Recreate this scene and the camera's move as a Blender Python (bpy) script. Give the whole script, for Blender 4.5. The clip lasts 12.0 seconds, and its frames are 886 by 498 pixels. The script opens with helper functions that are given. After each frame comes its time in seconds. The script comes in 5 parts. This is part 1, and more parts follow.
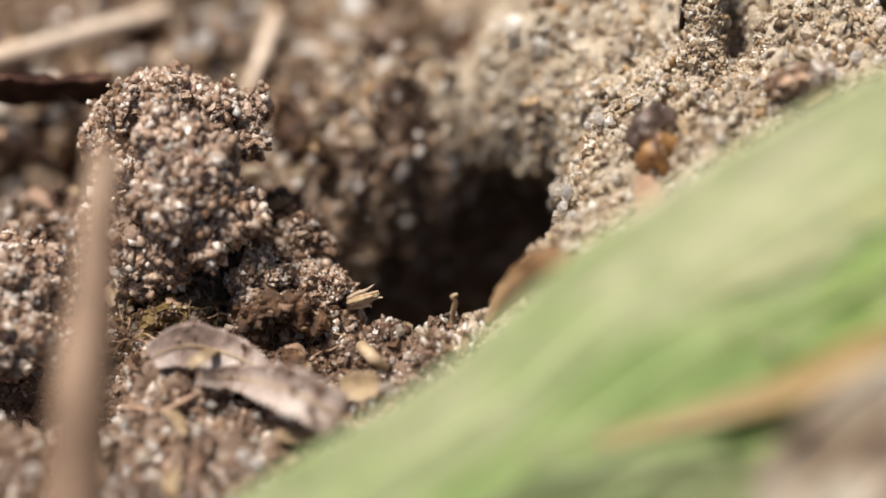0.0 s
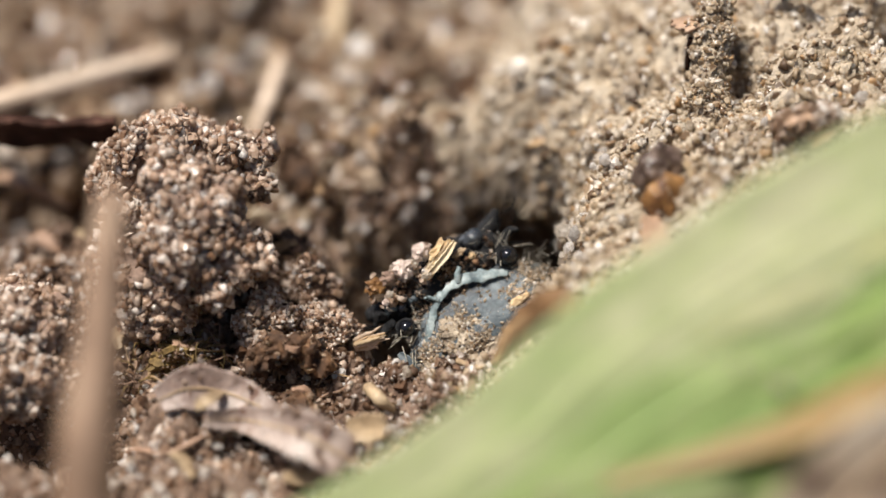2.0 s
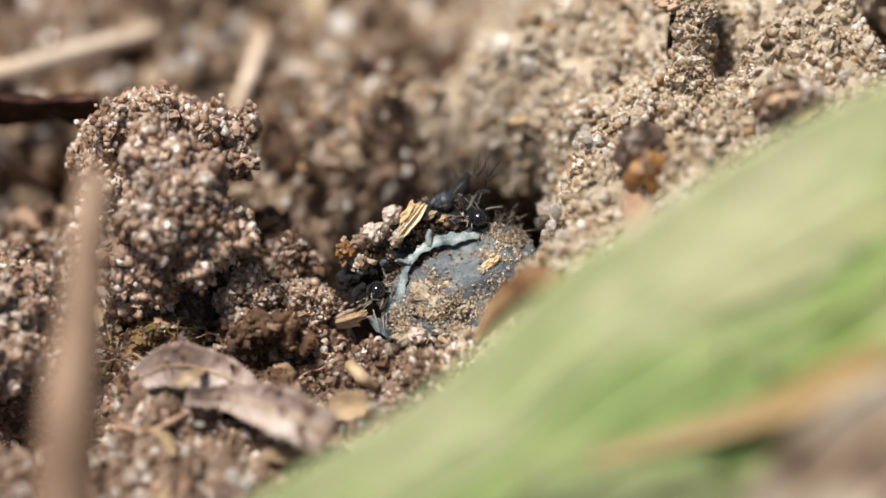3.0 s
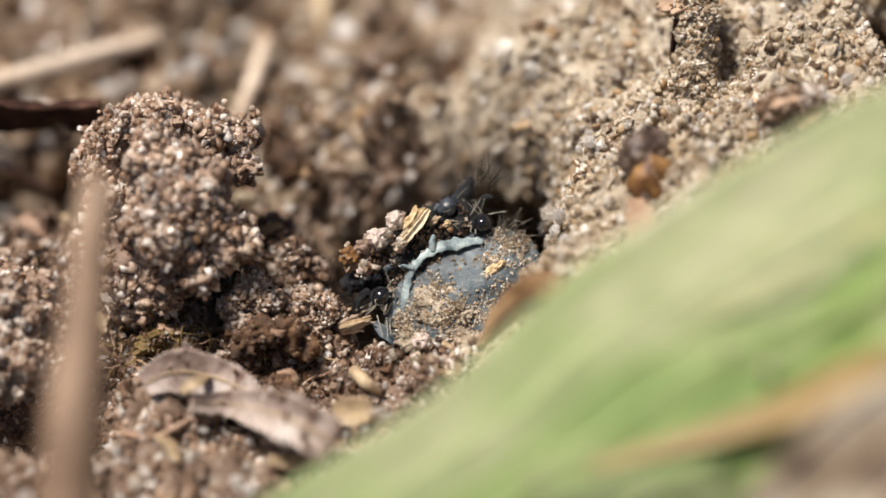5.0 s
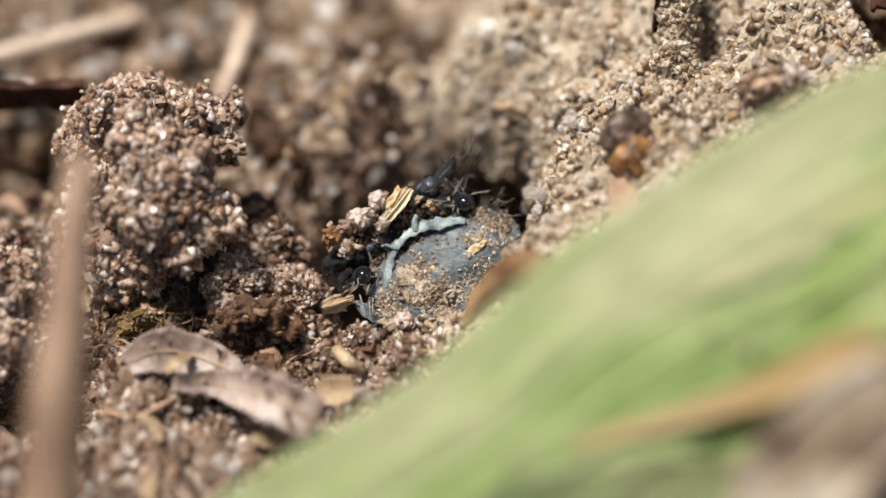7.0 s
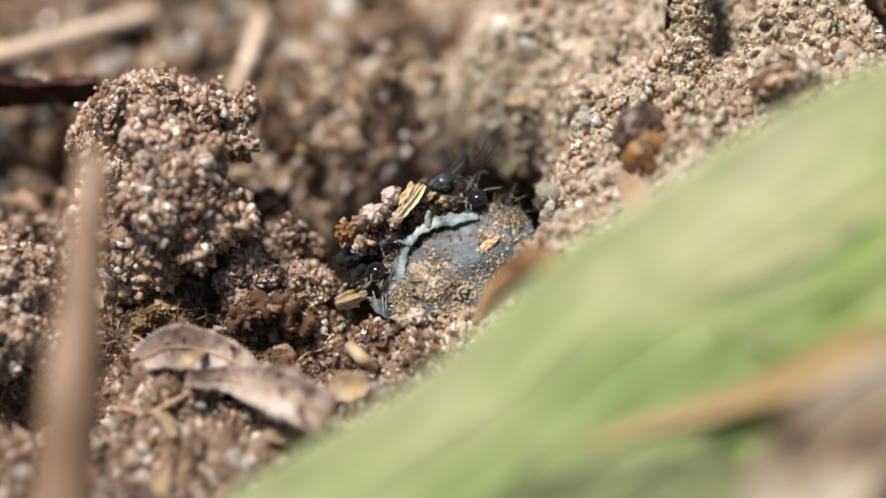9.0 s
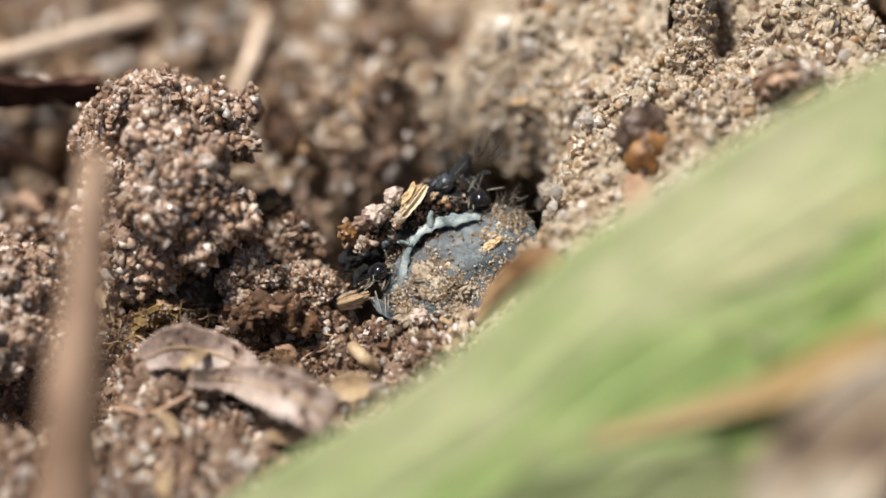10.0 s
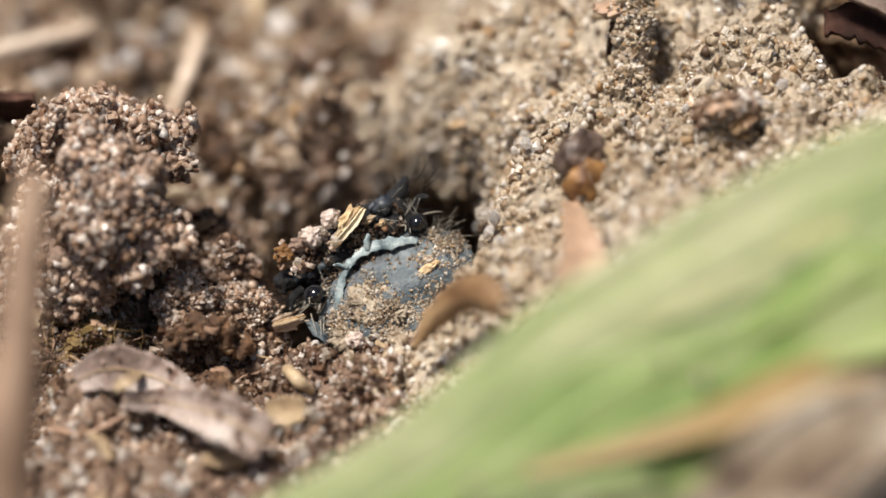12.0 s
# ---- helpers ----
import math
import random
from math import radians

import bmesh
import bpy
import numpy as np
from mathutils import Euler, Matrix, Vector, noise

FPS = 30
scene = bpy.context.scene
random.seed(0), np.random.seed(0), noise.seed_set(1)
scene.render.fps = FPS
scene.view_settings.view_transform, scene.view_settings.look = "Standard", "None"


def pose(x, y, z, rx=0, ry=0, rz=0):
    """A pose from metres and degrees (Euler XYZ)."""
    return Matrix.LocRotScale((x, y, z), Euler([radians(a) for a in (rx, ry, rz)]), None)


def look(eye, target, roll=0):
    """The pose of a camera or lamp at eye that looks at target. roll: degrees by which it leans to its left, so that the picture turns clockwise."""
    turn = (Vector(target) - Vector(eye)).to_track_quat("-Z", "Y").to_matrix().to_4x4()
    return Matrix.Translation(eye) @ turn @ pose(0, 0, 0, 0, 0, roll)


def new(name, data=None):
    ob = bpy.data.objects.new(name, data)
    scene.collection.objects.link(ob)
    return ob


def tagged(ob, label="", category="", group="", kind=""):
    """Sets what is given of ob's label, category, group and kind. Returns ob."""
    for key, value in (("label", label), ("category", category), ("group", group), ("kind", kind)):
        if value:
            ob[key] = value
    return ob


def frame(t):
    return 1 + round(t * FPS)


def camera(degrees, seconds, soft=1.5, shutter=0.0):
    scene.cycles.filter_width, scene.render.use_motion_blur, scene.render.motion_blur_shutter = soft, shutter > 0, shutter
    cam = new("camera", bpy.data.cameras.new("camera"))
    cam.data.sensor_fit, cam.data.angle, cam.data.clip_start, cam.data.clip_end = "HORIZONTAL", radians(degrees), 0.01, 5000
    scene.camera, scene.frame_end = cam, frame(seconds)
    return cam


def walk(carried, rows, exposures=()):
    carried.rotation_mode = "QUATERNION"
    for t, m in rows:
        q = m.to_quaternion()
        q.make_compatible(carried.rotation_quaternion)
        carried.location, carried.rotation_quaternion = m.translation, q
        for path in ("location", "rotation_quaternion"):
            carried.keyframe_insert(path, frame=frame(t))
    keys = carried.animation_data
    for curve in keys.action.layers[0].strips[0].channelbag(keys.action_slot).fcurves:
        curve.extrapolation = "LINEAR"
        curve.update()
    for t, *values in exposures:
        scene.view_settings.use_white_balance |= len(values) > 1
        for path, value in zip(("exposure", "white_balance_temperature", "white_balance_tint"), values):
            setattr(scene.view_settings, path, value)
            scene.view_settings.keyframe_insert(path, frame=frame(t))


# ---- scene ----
MM = 0.001
FOV = 20.0

# ---- camera: close over the burrow, swaying a little, then swinging to one side ----
cam = camera(FOV, 12.0, soft=1.6)
cam.data.dof.use_dof = True
cam.data.dof.focus_distance = 0.0763
cam.data.dof.aperture_fstop = 19.0
walk(cam, [
    (0.0, pose(0.000139, -0.055236, 0.052890, 47.973, 0.048, 0.106)),
    (0.2, pose(0.000105, -0.055277, 0.052890, 48.092, 0.028, 0.066)),
    (0.3, pose(0.000088, -0.055298, 0.052890, 47.982, 0.134, 0.143)),
    (0.5, pose(0.000054, -0.055339, 0.052890, 48.315, 0.166, 0.057)),
    (0.8, pose(0.000115, -0.055416, 0.052959, 48.342, 0.294, 0.241)),
    (1.0, pose(0.000155, -0.055467, 0.053005, 48.209, 0.214, 0.138)),
    (1.2, pose(0.000135, -0.055443, 0.052949, 48.306, -0.010, -0.156)),
    (1.3, pose(0.000124, -0.055431, 0.052921, 48.509, 0.192, 0.185)),
    (1.5, pose(0.000104, -0.055408, 0.052866, 48.732, 0.360, 0.204)),
    (1.7, pose(0.000055, -0.055381, 0.052852, 48.830, 0.281, 0.113)),
    (1.8, pose(0.000031, -0.055368, 0.052845, 48.723, 0.140, 0.001)),
    (2.0, pose(-0.000017, -0.055341, 0.052830, 49.004, 0.204, 0.007)),
    (2.2, pose(0.000012, -0.055367, 0.052866, 49.270, 0.228, -0.045)),
    (2.3, pose(0.000026, -0.055379, 0.052883, 49.069, 0.198, -0.149)),
    (2.5, pose(0.000055, -0.055405, 0.052919, 49.293, 0.056, -0.227)),
    (2.7, pose(0.000013, -0.055341, 0.052893, 48.832, 0.106, -0.146)),
    (2.8, pose(-0.000009, -0.055309, 0.052881, 48.598, 0.037, -0.196)),
    (3.0, pose(-0.000051, -0.055245, 0.052855, 48.434, -0.128, -0.281)),
    (3.2, pose(0.000024, -0.055221, 0.052833, 48.470, -0.044, -0.249)),
    (3.5, pose(0.000137, -0.055185, 0.052800, 48.720, 0.124, -0.140)),
    (3.7, pose(0.000137, -0.055185, 0.052800, 48.637, 0.161, -0.170)),
    (5.3, pose(-0.000018, -0.055232, 0.052773, 48.552, 0.054, -0.349)),
    (5.5, pose(-0.000058, -0.055165, 0.052748, 48.433, -0.033, -0.431)),
    (5.8, pose(-0.000004, -0.055297, 0.052840, 48.705, 0.040, -0.316)),
    (6.0, pose(0.000032, -0.055385, 0.052902, 48.592, 0.171, -0.254)),
    (6.2, pose(0.000019, -0.055385, 0.052927, 48.497, -0.025, -0.425)),
    (6.5, pose(-0.000000, -0.055385, 0.052965, 48.277, -0.087, -0.524)),
    (6.7, pose(-0.000020, -0.055371, 0.052965, 48.153, -0.132, -0.479)),
    (6.8, pose(-0.000030, -0.055364, 0.052965, 48.187, -0.217, -0.603)),
    (7.0, pose(-0.000051, -0.055349, 0.052965, 48.081, -0.209, -0.630)),
    (7.2, pose(-0.000014, -0.055366, 0.052966, 48.052, -0.098, -0.623)),
    (7.5, pose(0.000042, -0.055391, 0.052969, 48.004, 0.003, -0.429)),
    (7.7, pose(0.000079, -0.055345, 0.052989, 48.062, 0.045, -0.352)),
    (9.3, pose(-0.000035, -0.055435, 0.053030, 47.948, 0.012, -0.412)),
    (9.5, pose(0.000053, -0.055400, 0.053052, 47.807, 0.240, -0.222)),
    (9.7, pose(0.000032, -0.055394, 0.053017, 48.329, 0.316, -0.175)),
    (9.8, pose(0.000021, -0.055391, 0.053000, 48.274, 0.263, -0.189)),
    (10.0, pose(-0.000000, -0.055385, 0.052965, 48.014, 0.068, -0.353)),
    (10.2, pose(-0.000015, -0.055331, 0.052976, 48.512, 0.240, -0.083)),
    (10.3, pose(-0.000022, -0.055303, 0.052982, 48.594, 0.318, 0.076)),
    (10.5, pose(-0.000037, -0.055249, 0.052993, 48.205, 0.190, -0.169)),
    (10.6, pose(-0.000043, -0.055210, 0.053060, 48.326, 0.087, -0.265)),
    (10.7, pose(-0.000048, -0.055171, 0.053128, 48.678, -0.093, -0.418)),
    (10.8, pose(-0.000053, -0.055132, 0.053195, 48.825, 0.033, -0.413)),
    (10.9, pose(-0.000059, -0.055093, 0.053262, 48.400, 0.017, -0.237)),
    (11.0, pose(-0.000064, -0.055054, 0.053330, 47.889, 0.128, -0.085)),
    (11.2, pose(-0.000256, -0.054965, 0.053170, 48.446, -0.479, -0.615)),
    (11.3, pose(-0.000351, -0.054920, 0.053090, 49.298, -0.765, -0.787)),
    (11.5, pose(-0.000543, -0.054830, 0.052930, 49.124, -0.994, -0.744)),
    (11.6, pose(-0.000542, -0.054798, 0.053058, 48.610, -1.306, -0.908)),
    (11.7, pose(-0.000541, -0.054766, 0.053187, 48.968, -1.520, -1.296)),
    (11.8, pose(-0.000540, -0.054734, 0.053315, 49.006, -1.802, -1.558)),
    (12.0, pose(-0.000538, -0.054669, 0.053572, 47.869, -1.732, -1.225)),
], exposures=[(0.0, 0.48, 6400, 10), (12.0, 0.48, 6400, 10)])

# ---- light: a bright, thinly clouded sky ----
world = bpy.data.worlds.new("sky")
scene.world = world
world.use_nodes = True
wn, wl = world.node_tree.nodes, world.node_tree.links
sky = wn.new("ShaderNodeTexSky")
sky.sky_type = 'NISHITA'
sky.sun_disc = False
sky.sun_elevation, sky.sun_rotation = radians(70), radians(-80)
sky.air_density, sky.dust_density = 1.0, 3.0
wn["Background"].inputs["Strength"].default_value = 0.052
wl.new(sky.outputs[0], wn["Background"].inputs["Color"])
sun_data = bpy.data.lights.new("sun", 'SUN')
sun_data.energy, sun_data.angle, sun_data.color = 5.0, radians(14), (1.0, 0.93, 0.83)
sun = new("sun", sun_data)
sun.matrix_world = look((-0.36, 0.06, 1.0), (0, 0, 0))


# ---- materials ----
def ramp_node(nt, stops, fac, mode='LINEAR'):
    r = nt.nodes.new("ShaderNodeValToRGB")
    r.color_ramp.interpolation = mode
    el = r.color_ramp.elements
    while len(el) < len(stops):
        el.new(0.5)
    for e, (p, c) in zip(el, stops):
        e.position, e.color = p, (*c, 1)
    nt.links.new(fac, r.inputs[0])
    return r.outputs[0]


def noise_node(nt, scale, detail=4.0, rough=0.6, stretch=None, along=None):
    tc = nt.nodes.new("ShaderNodeTexCoord")
    n = nt.nodes.new("ShaderNodeTexNoise")
    n.inputs["Scale"].default_value = scale
    n.inputs["Detail"].default_value = detail
    n.inputs["Roughness"].default_value = rough
    src = tc.outputs["Object"]
    if along:
        turn = nt.nodes.new("ShaderNodeMapping")
        turn.inputs["Rotation"].default_value = Vector(along).to_track_quat('X', 'Z').inverted().to_euler()
        nt.links.new(src, turn.inputs["Vector"])
        src = turn.outputs[0]
    if stretch:
        mp = nt.nodes.new("ShaderNodeMapping")
        mp.inputs["Scale"].default_value = stretch
        nt.links.new(src, mp.inputs["Vector"])
        src = mp.outputs[0]
    nt.links.new(src, n.inputs["Vector"])
    return n.outputs["Fac"]


def mix_node(nt, fac, a, b, mode='MIX'):
    m = nt.nodes.new("ShaderNodeMix")
    m.data_type, m.blend_type = 'RGBA', mode
    for value, slot in ((fac, 0), (a, 6), (b, 7)):
        if isinstance(value, (int, float)):
            m.inputs[slot].default_value = value
        elif isinstance(value, tuple):
            m.inputs[slot].default_value = (*value, 1)
        else:
            nt.links.new(value, m.inputs[slot])
    return m.outputs[2]


def base_material(name, rough, spec=0.5):
    m = bpy.data.materials.new(name)
    m.use_nodes = True
    nt = m.node_tree
    b = nt.nodes["Principled BSDF"]
    b.inputs["Roughness"].default_value = rough
    b.inputs["Specular IOR Level"].default_value = spec
    return m, nt, b


def add_bump(nt, b, fac, strength, depth):
    k = nt.nodes.new("ShaderNodeBump")
    k.inputs["Strength"].default_value = strength
    k.inputs["Distance"].default_value = depth
    nt.links.new(fac, k.inputs["Height"])
    nt.links.new(k.outputs[0], b.inputs["Normal"])


def organic(name, stops, scale, rough=0.6, stretch=None, fine=6.0, bump=0.5, depth=0.0001, spec=0.4, spots=None, along=None, grainy=0.8):
    """Colour from noise at two scales, with relief."""
    m, nt, b = base_material(name, rough, spec=spec)
    big = noise_node(nt, scale, 3.0, 0.55, stretch, along)
    small = noise_node(nt, scale * fine, 5.0, 0.65, stretch, along)
    col = ramp_node(nt, stops, big)
    grain = ramp_node(nt, [(0.3, (0.55, 0.55, 0.55)), (0.7, (1.25, 1.25, 1.25))], small)
    col = mix_node(nt, grainy, col, grain, 'MULTIPLY')
    if spots:
        s = ramp_node(nt, [(0.62, (0, 0, 0)), (0.68, (1, 1, 1))], noise_node(nt, spots[0], 2.0, 0.5))
        col = mix_node(nt, s, col, spots[1])
    nt.links.new(col, b.inputs["Base Color"])
    add_bump(nt, b, small, bump, depth)
    return m


def shuffled(nt, value, by):
    """Another random number from 0 to 1 out of one."""
    m, k = nt.nodes.new("ShaderNodeMath"), nt.nodes.new("ShaderNodeMath")
    m.operation, k.operation = 'MULTIPLY', 'FRACT'
    m.inputs[1].default_value = by
    nt.links.new(value, m.inputs[0])
    nt.links.new(m.outputs[0], k.inputs[0])
    return k.outputs[0]


def grain_material(name, stops, rough=0.22, clear=0.0, stain=(0.42, 0.36, 0.31)):
    """Many small mineral grains, each with a tone of its own."""
    m, nt, b = base_material(name, rough, spec=0.6)
    geo = nt.nodes.new("ShaderNodeNewGeometry")
    col = ramp_node(nt, stops, geo.outputs["Random Per Island"], 'LINEAR')
    dirt = ramp_node(nt, [(0.4, (0.6, 0.55, 0.5)), (0.6, (1.1, 1.1, 1.1))], noise_node(nt, 9000.0, 3.0))
    col = mix_node(nt, 0.7, col, dirt, 'MULTIPLY')
    patch = ramp_node(nt, [(0.34, stain), (0.5, (0.9, 0.88, 0.86)), (0.66, (1.25, 1.24, 1.22))], noise_node(nt, 750.0, 3.0))
    col = mix_node(nt, 0.75, col, patch, 'MULTIPLY')
    nt.links.new(col, b.inputs["Base Color"])
    clearness = ramp_node(nt, [(0.0, (clear, clear, clear)), (0.74, (min(1.0, clear + 0.42),) * 3)], shuffled(nt, geo.outputs["Random Per Island"], 17.13), 'CONSTANT')
    gloss = ramp_node(nt, [(0.0, (0.16,) * 3), (0.5, (0.33,) * 3), (1.0, (0.65,) * 3)], shuffled(nt, geo.outputs["Random Per Island"], 31.7))
    nt.links.new(clearness, b.inputs["Transmission Weight"])
    nt.links.new(gloss, b.inputs["Roughness"])
    add_bump(nt, b, noise_node(nt, 14000.0, 3.0), 0.35, 0.00002)
    t = nt.nodes.new("ShaderNodeBsdfTranslucent")
    mx = nt.nodes.new("ShaderNodeMixShader")
    mx.inputs[0].default_value = 0.44
    nt.links.new(col, t.inputs["Color"])
    nt.links.new(b.outputs[0], mx.inputs[1])
    nt.links.new(t.outputs[0], mx.inputs[2])
    nt.links.new(mx.outputs[0], nt.nodes["Material Output"].inputs["Surface"])
    return m


SAND = grain_material("pale_sand", [(0.0, (0.1, 0.06, 0.037)), (0.06, (0.3, 0.205, 0.13)), (0.16, (0.54, 0.43, 0.3)),
                                    (0.45, (0.655, 0.555, 0.415)), (0.66, (0.76, 0.69, 0.58)), (0.73, (0.58, 0.38, 0.19)),
                                    (0.79, (0.82, 0.76, 0.67)), (1.0, (0.94, 0.92, 0.89))], stain=(0.8, 0.74, 0.67))
LOAM = grain_material("brown_loam", [(0.0, (0.07, 0.038, 0.022)), (0.15, (0.21, 0.124, 0.078)), (0.42, (0.4, 0.27, 0.185)),
                                     (0.68, (0.58, 0.43, 0.325)), (0.84, (0.78, 0.67, 0.58)), (0.93, (0.94, 0.91, 0.89)), (1.0, (0.95, 0.94, 0.93))], stain=(0.46, 0.375, 0.31))
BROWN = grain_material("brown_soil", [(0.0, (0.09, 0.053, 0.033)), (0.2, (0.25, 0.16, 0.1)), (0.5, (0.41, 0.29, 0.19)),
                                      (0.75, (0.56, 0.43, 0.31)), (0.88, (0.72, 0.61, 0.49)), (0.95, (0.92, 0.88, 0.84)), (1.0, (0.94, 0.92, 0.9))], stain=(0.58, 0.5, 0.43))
CRUST = grain_material("pinkish_soil", [(0.0, (0.16, 0.09, 0.055)), (0.08, (0.4, 0.255, 0.165)), (0.32, (0.63, 0.465, 0.35)),
                                       (0.62, (0.785, 0.645, 0.53)), (0.85, (0.92, 0.85, 0.785)), (1.0, (0.95, 0.935, 0.92))], stain=(0.6, 0.485, 0.385))
HUMUS = organic("humus", [(0.35, (0.03, 0.015, 0.008)), (0.52, (0.115, 0.058, 0.028)), (0.68, (0.34, 0.19, 0.095))], 1100, 0.75, bump=0.8)
CLOD_EARTH = organic("clod_earth", [(0.3, (0.16, 0.1, 0.07)), (0.5, (0.34, 0.235, 0.18)), (0.7, (0.5, 0.38, 0.3))], 700, 0.8, fine=14.0, bump=1.0)
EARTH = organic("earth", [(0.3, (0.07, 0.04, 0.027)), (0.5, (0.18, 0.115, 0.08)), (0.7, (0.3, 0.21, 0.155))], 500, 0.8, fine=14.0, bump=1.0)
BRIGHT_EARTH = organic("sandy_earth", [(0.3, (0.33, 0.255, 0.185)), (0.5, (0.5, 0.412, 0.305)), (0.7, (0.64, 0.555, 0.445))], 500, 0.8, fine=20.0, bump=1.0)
STRAW = organic("dry_straw", [(0.3, (0.34, 0.24, 0.14)), (0.6, (0.55, 0.42, 0.27)), (0.8, (0.66, 0.54, 0.38))], 500, 0.5,
                stretch=(0.12, 1, 1), bump=0.5)
PALESTRAW = organic("bleached_straw", [(0.3, (0.4, 0.29, 0.2)), (0.6, (0.6, 0.47, 0.36)), (0.8, (0.72, 0.61, 0.5))], 500, 0.5, stretch=(0.12, 1, 1))
ROOT = organic("rootlet", [(0.3, (0.28, 0.17, 0.09)), (0.6, (0.46, 0.31, 0.17)), (0.8, (0.54, 0.4, 0.25))], 700, 0.5, bump=0.4)
STALK = organic("dead_stalk", [(0.3, (0.22, 0.13, 0.085)), (0.6, (0.36, 0.23, 0.155)), (0.8, (0.44, 0.3, 0.2))], 400, 0.6)
DRYSTALK = organic("dry_stalk", [(0.35, (0.15, 0.09, 0.055)), (0.55, (0.27, 0.175, 0.115)), (0.7, (0.36, 0.25, 0.17))], 400, 0.6)
STRIP = organic("brown_leaf_strip", [(0.35, (0.05, 0.034, 0.026)), (0.55, (0.13, 0.09, 0.07)), (0.7, (0.23, 0.165, 0.13))], 500, 0.6)
BARK = organic("dark_bark", [(0.4, (0.014, 0.006, 0.004)), (0.55, (0.034, 0.014, 0.009)), (0.7, (0.1, 0.05, 0.035))], 500, 0.8, spec=0.15)
LEAF = organic("grey_dead_leaf", [(0.33, (0.15, 0.098, 0.078)), (0.47, (0.31, 0.235, 0.2)), (0.56, (0.39, 0.31, 0.27)), (0.7, (0.53, 0.445, 0.395))], 600, 0.38, bump=0.7, depth=0.00008,
               spots=(1700, (0.17, 0.1, 0.075)))
TANLEAF = organic("tan_dead_leaf", [(0.3, (0.28, 0.19, 0.11)), (0.6, (0.43, 0.32, 0.2)), (0.8, (0.52, 0.42, 0.29))], 500, 0.5)
REDLEAF = organic("red_brown_leaf", [(0.35, (0.09, 0.045, 0.02)), (0.52, (0.2, 0.112, 0.052)), (0.68, (0.36, 0.235, 0.125))], 700, 0.45)


MOSS = organic("olive_moss", [(0.3, (0.08, 0.05, 0.018)), (0.6, (0.23, 0.15, 0.05)), (0.8, (0.37, 0.26, 0.1))], 900, 0.8)
QUARTZ = grain_material("quartz", [(0.0, (0.84, 0.81, 0.78)), (0.6, (0.92, 0.91, 0.9)), (1.0, (0.82, 0.74, 0.62))], clear=0.12, stain=(0.95, 0.94, 0.92))


def blade_material(name, stops):
    m = organic(name, stops, 420, 0.42, stretch=(0.5, 1, 1), fine=3.0, bump=0.25, grainy=0.35, along=(0.825, 0.38, 0.42))
    nt = m.node_tree
    b = nt.nodes["Principled BSDF"]
    t = nt.nodes.new("ShaderNodeBsdfTranslucent")
    mx = nt.nodes.new("ShaderNodeMixShader")
    mx.inputs[0].default_value = 0.4
    out = nt.nodes["Material Output"]
    nt.links.new(b.inputs["Base Color"].links[0].from_socket, t.inputs["Color"])
    nt.links.new(b.outputs[0], mx.inputs[1])
    nt.links.new(t.outputs[0], mx.inputs[2])
    nt.links.new(mx.outputs[0], out.inputs["Surface"])
    return m


GRASS = blade_material("pale_green_blade", [(0.36, (0.33, 0.46, 0.155)), (0.5, (0.43, 0.53, 0.22)), (0.62, (0.54, 0.6, 0.31))])
GRASS_DARK = blade_material("green_blade", [(0.35, (0.22, 0.37, 0.08)), (0.5, (0.38, 0.51, 0.16)), (0.65, (0.53, 0.6, 0.27))])
GRASS_PALE = blade_material("pale_blade", [(0.36, (0.47, 0.56, 0.26)), (0.5, (0.57, 0.62, 0.34)), (0.62, (0.66, 0.67, 0.43))])
GRASS_DULL = blade_material("dull_blade", [(0.35, (0.2, 0.25, 0.1)), (0.65, (0.35, 0.38, 0.2))])
TANDEAD = blade_material("dead_blade", [(0.25, (0.58, 0.4, 0.19)), (0.8, (0.74, 0.57, 0.33))])
TANSTRIPE = blade_material("yellowed_blade", [(0.3, (0.55, 0.54, 0.24)), (0.7, (0.7, 0.67, 0.4))])
PINKLEAF = organic("pink_tan_leaf", [(0.3, (0.3, 0.19, 0.12)), (0.6, (0.42, 0.28, 0.19)), (0.8, (0.5, 0.37, 0.27))], 350, 0.5)
MOTTLED = organic("mottled_dead_leaf", [(0.38, (0.12, 0.08, 0.055)), (0.46, (0.3, 0.23, 0.16)), (0.62, (0.5, 0.44, 0.35))], 330, 0.6)
HUSK = organic("seed_shell", [(0.35, (0.05, 0.031, 0.023)), (0.5, (0.125, 0.084, 0.064)), (0.65, (0.24, 0.17, 0.13))], 1300, 0.2, spec=0.6)
AMBER = organic("amber_shell", [(0.35, (0.1, 0.045, 0.018)), (0.65, (0.36, 0.19, 0.07))], 1500, 0.2)
CHITIN = organic("slate_chitin", [(0.35, (0.02, 0.028, 0.036)), (0.52, (0.065, 0.085, 0.1)), (0.68, (0.15, 0.18, 0.195))], 1400, 0.42,
                 bump=0.4, spec=0.45)
BLACK = organic("black_chitin", [(0.4, (0.004, 0.004, 0.005)), (0.6, (0.018, 0.018, 0.02))], 2500, 0.6, bump=1.0, spec=0.35)
PALE = organic("pale_cuticle", [(0.35, (0.07, 0.1, 0.11)), (0.5, (0.2, 0.255, 0.265)), (0.65, (0.38, 0.44, 0.44))], 2200, 0.4, bump=0.3)
EYE_BLACK = base_material("eye_black", 0.04, spec=0.7)[0]
EYE_BLACK.node_tree.nodes["Principled BSDF"].inputs["Base Color"].default_value = (0.006, 0.006, 0.008, 1)
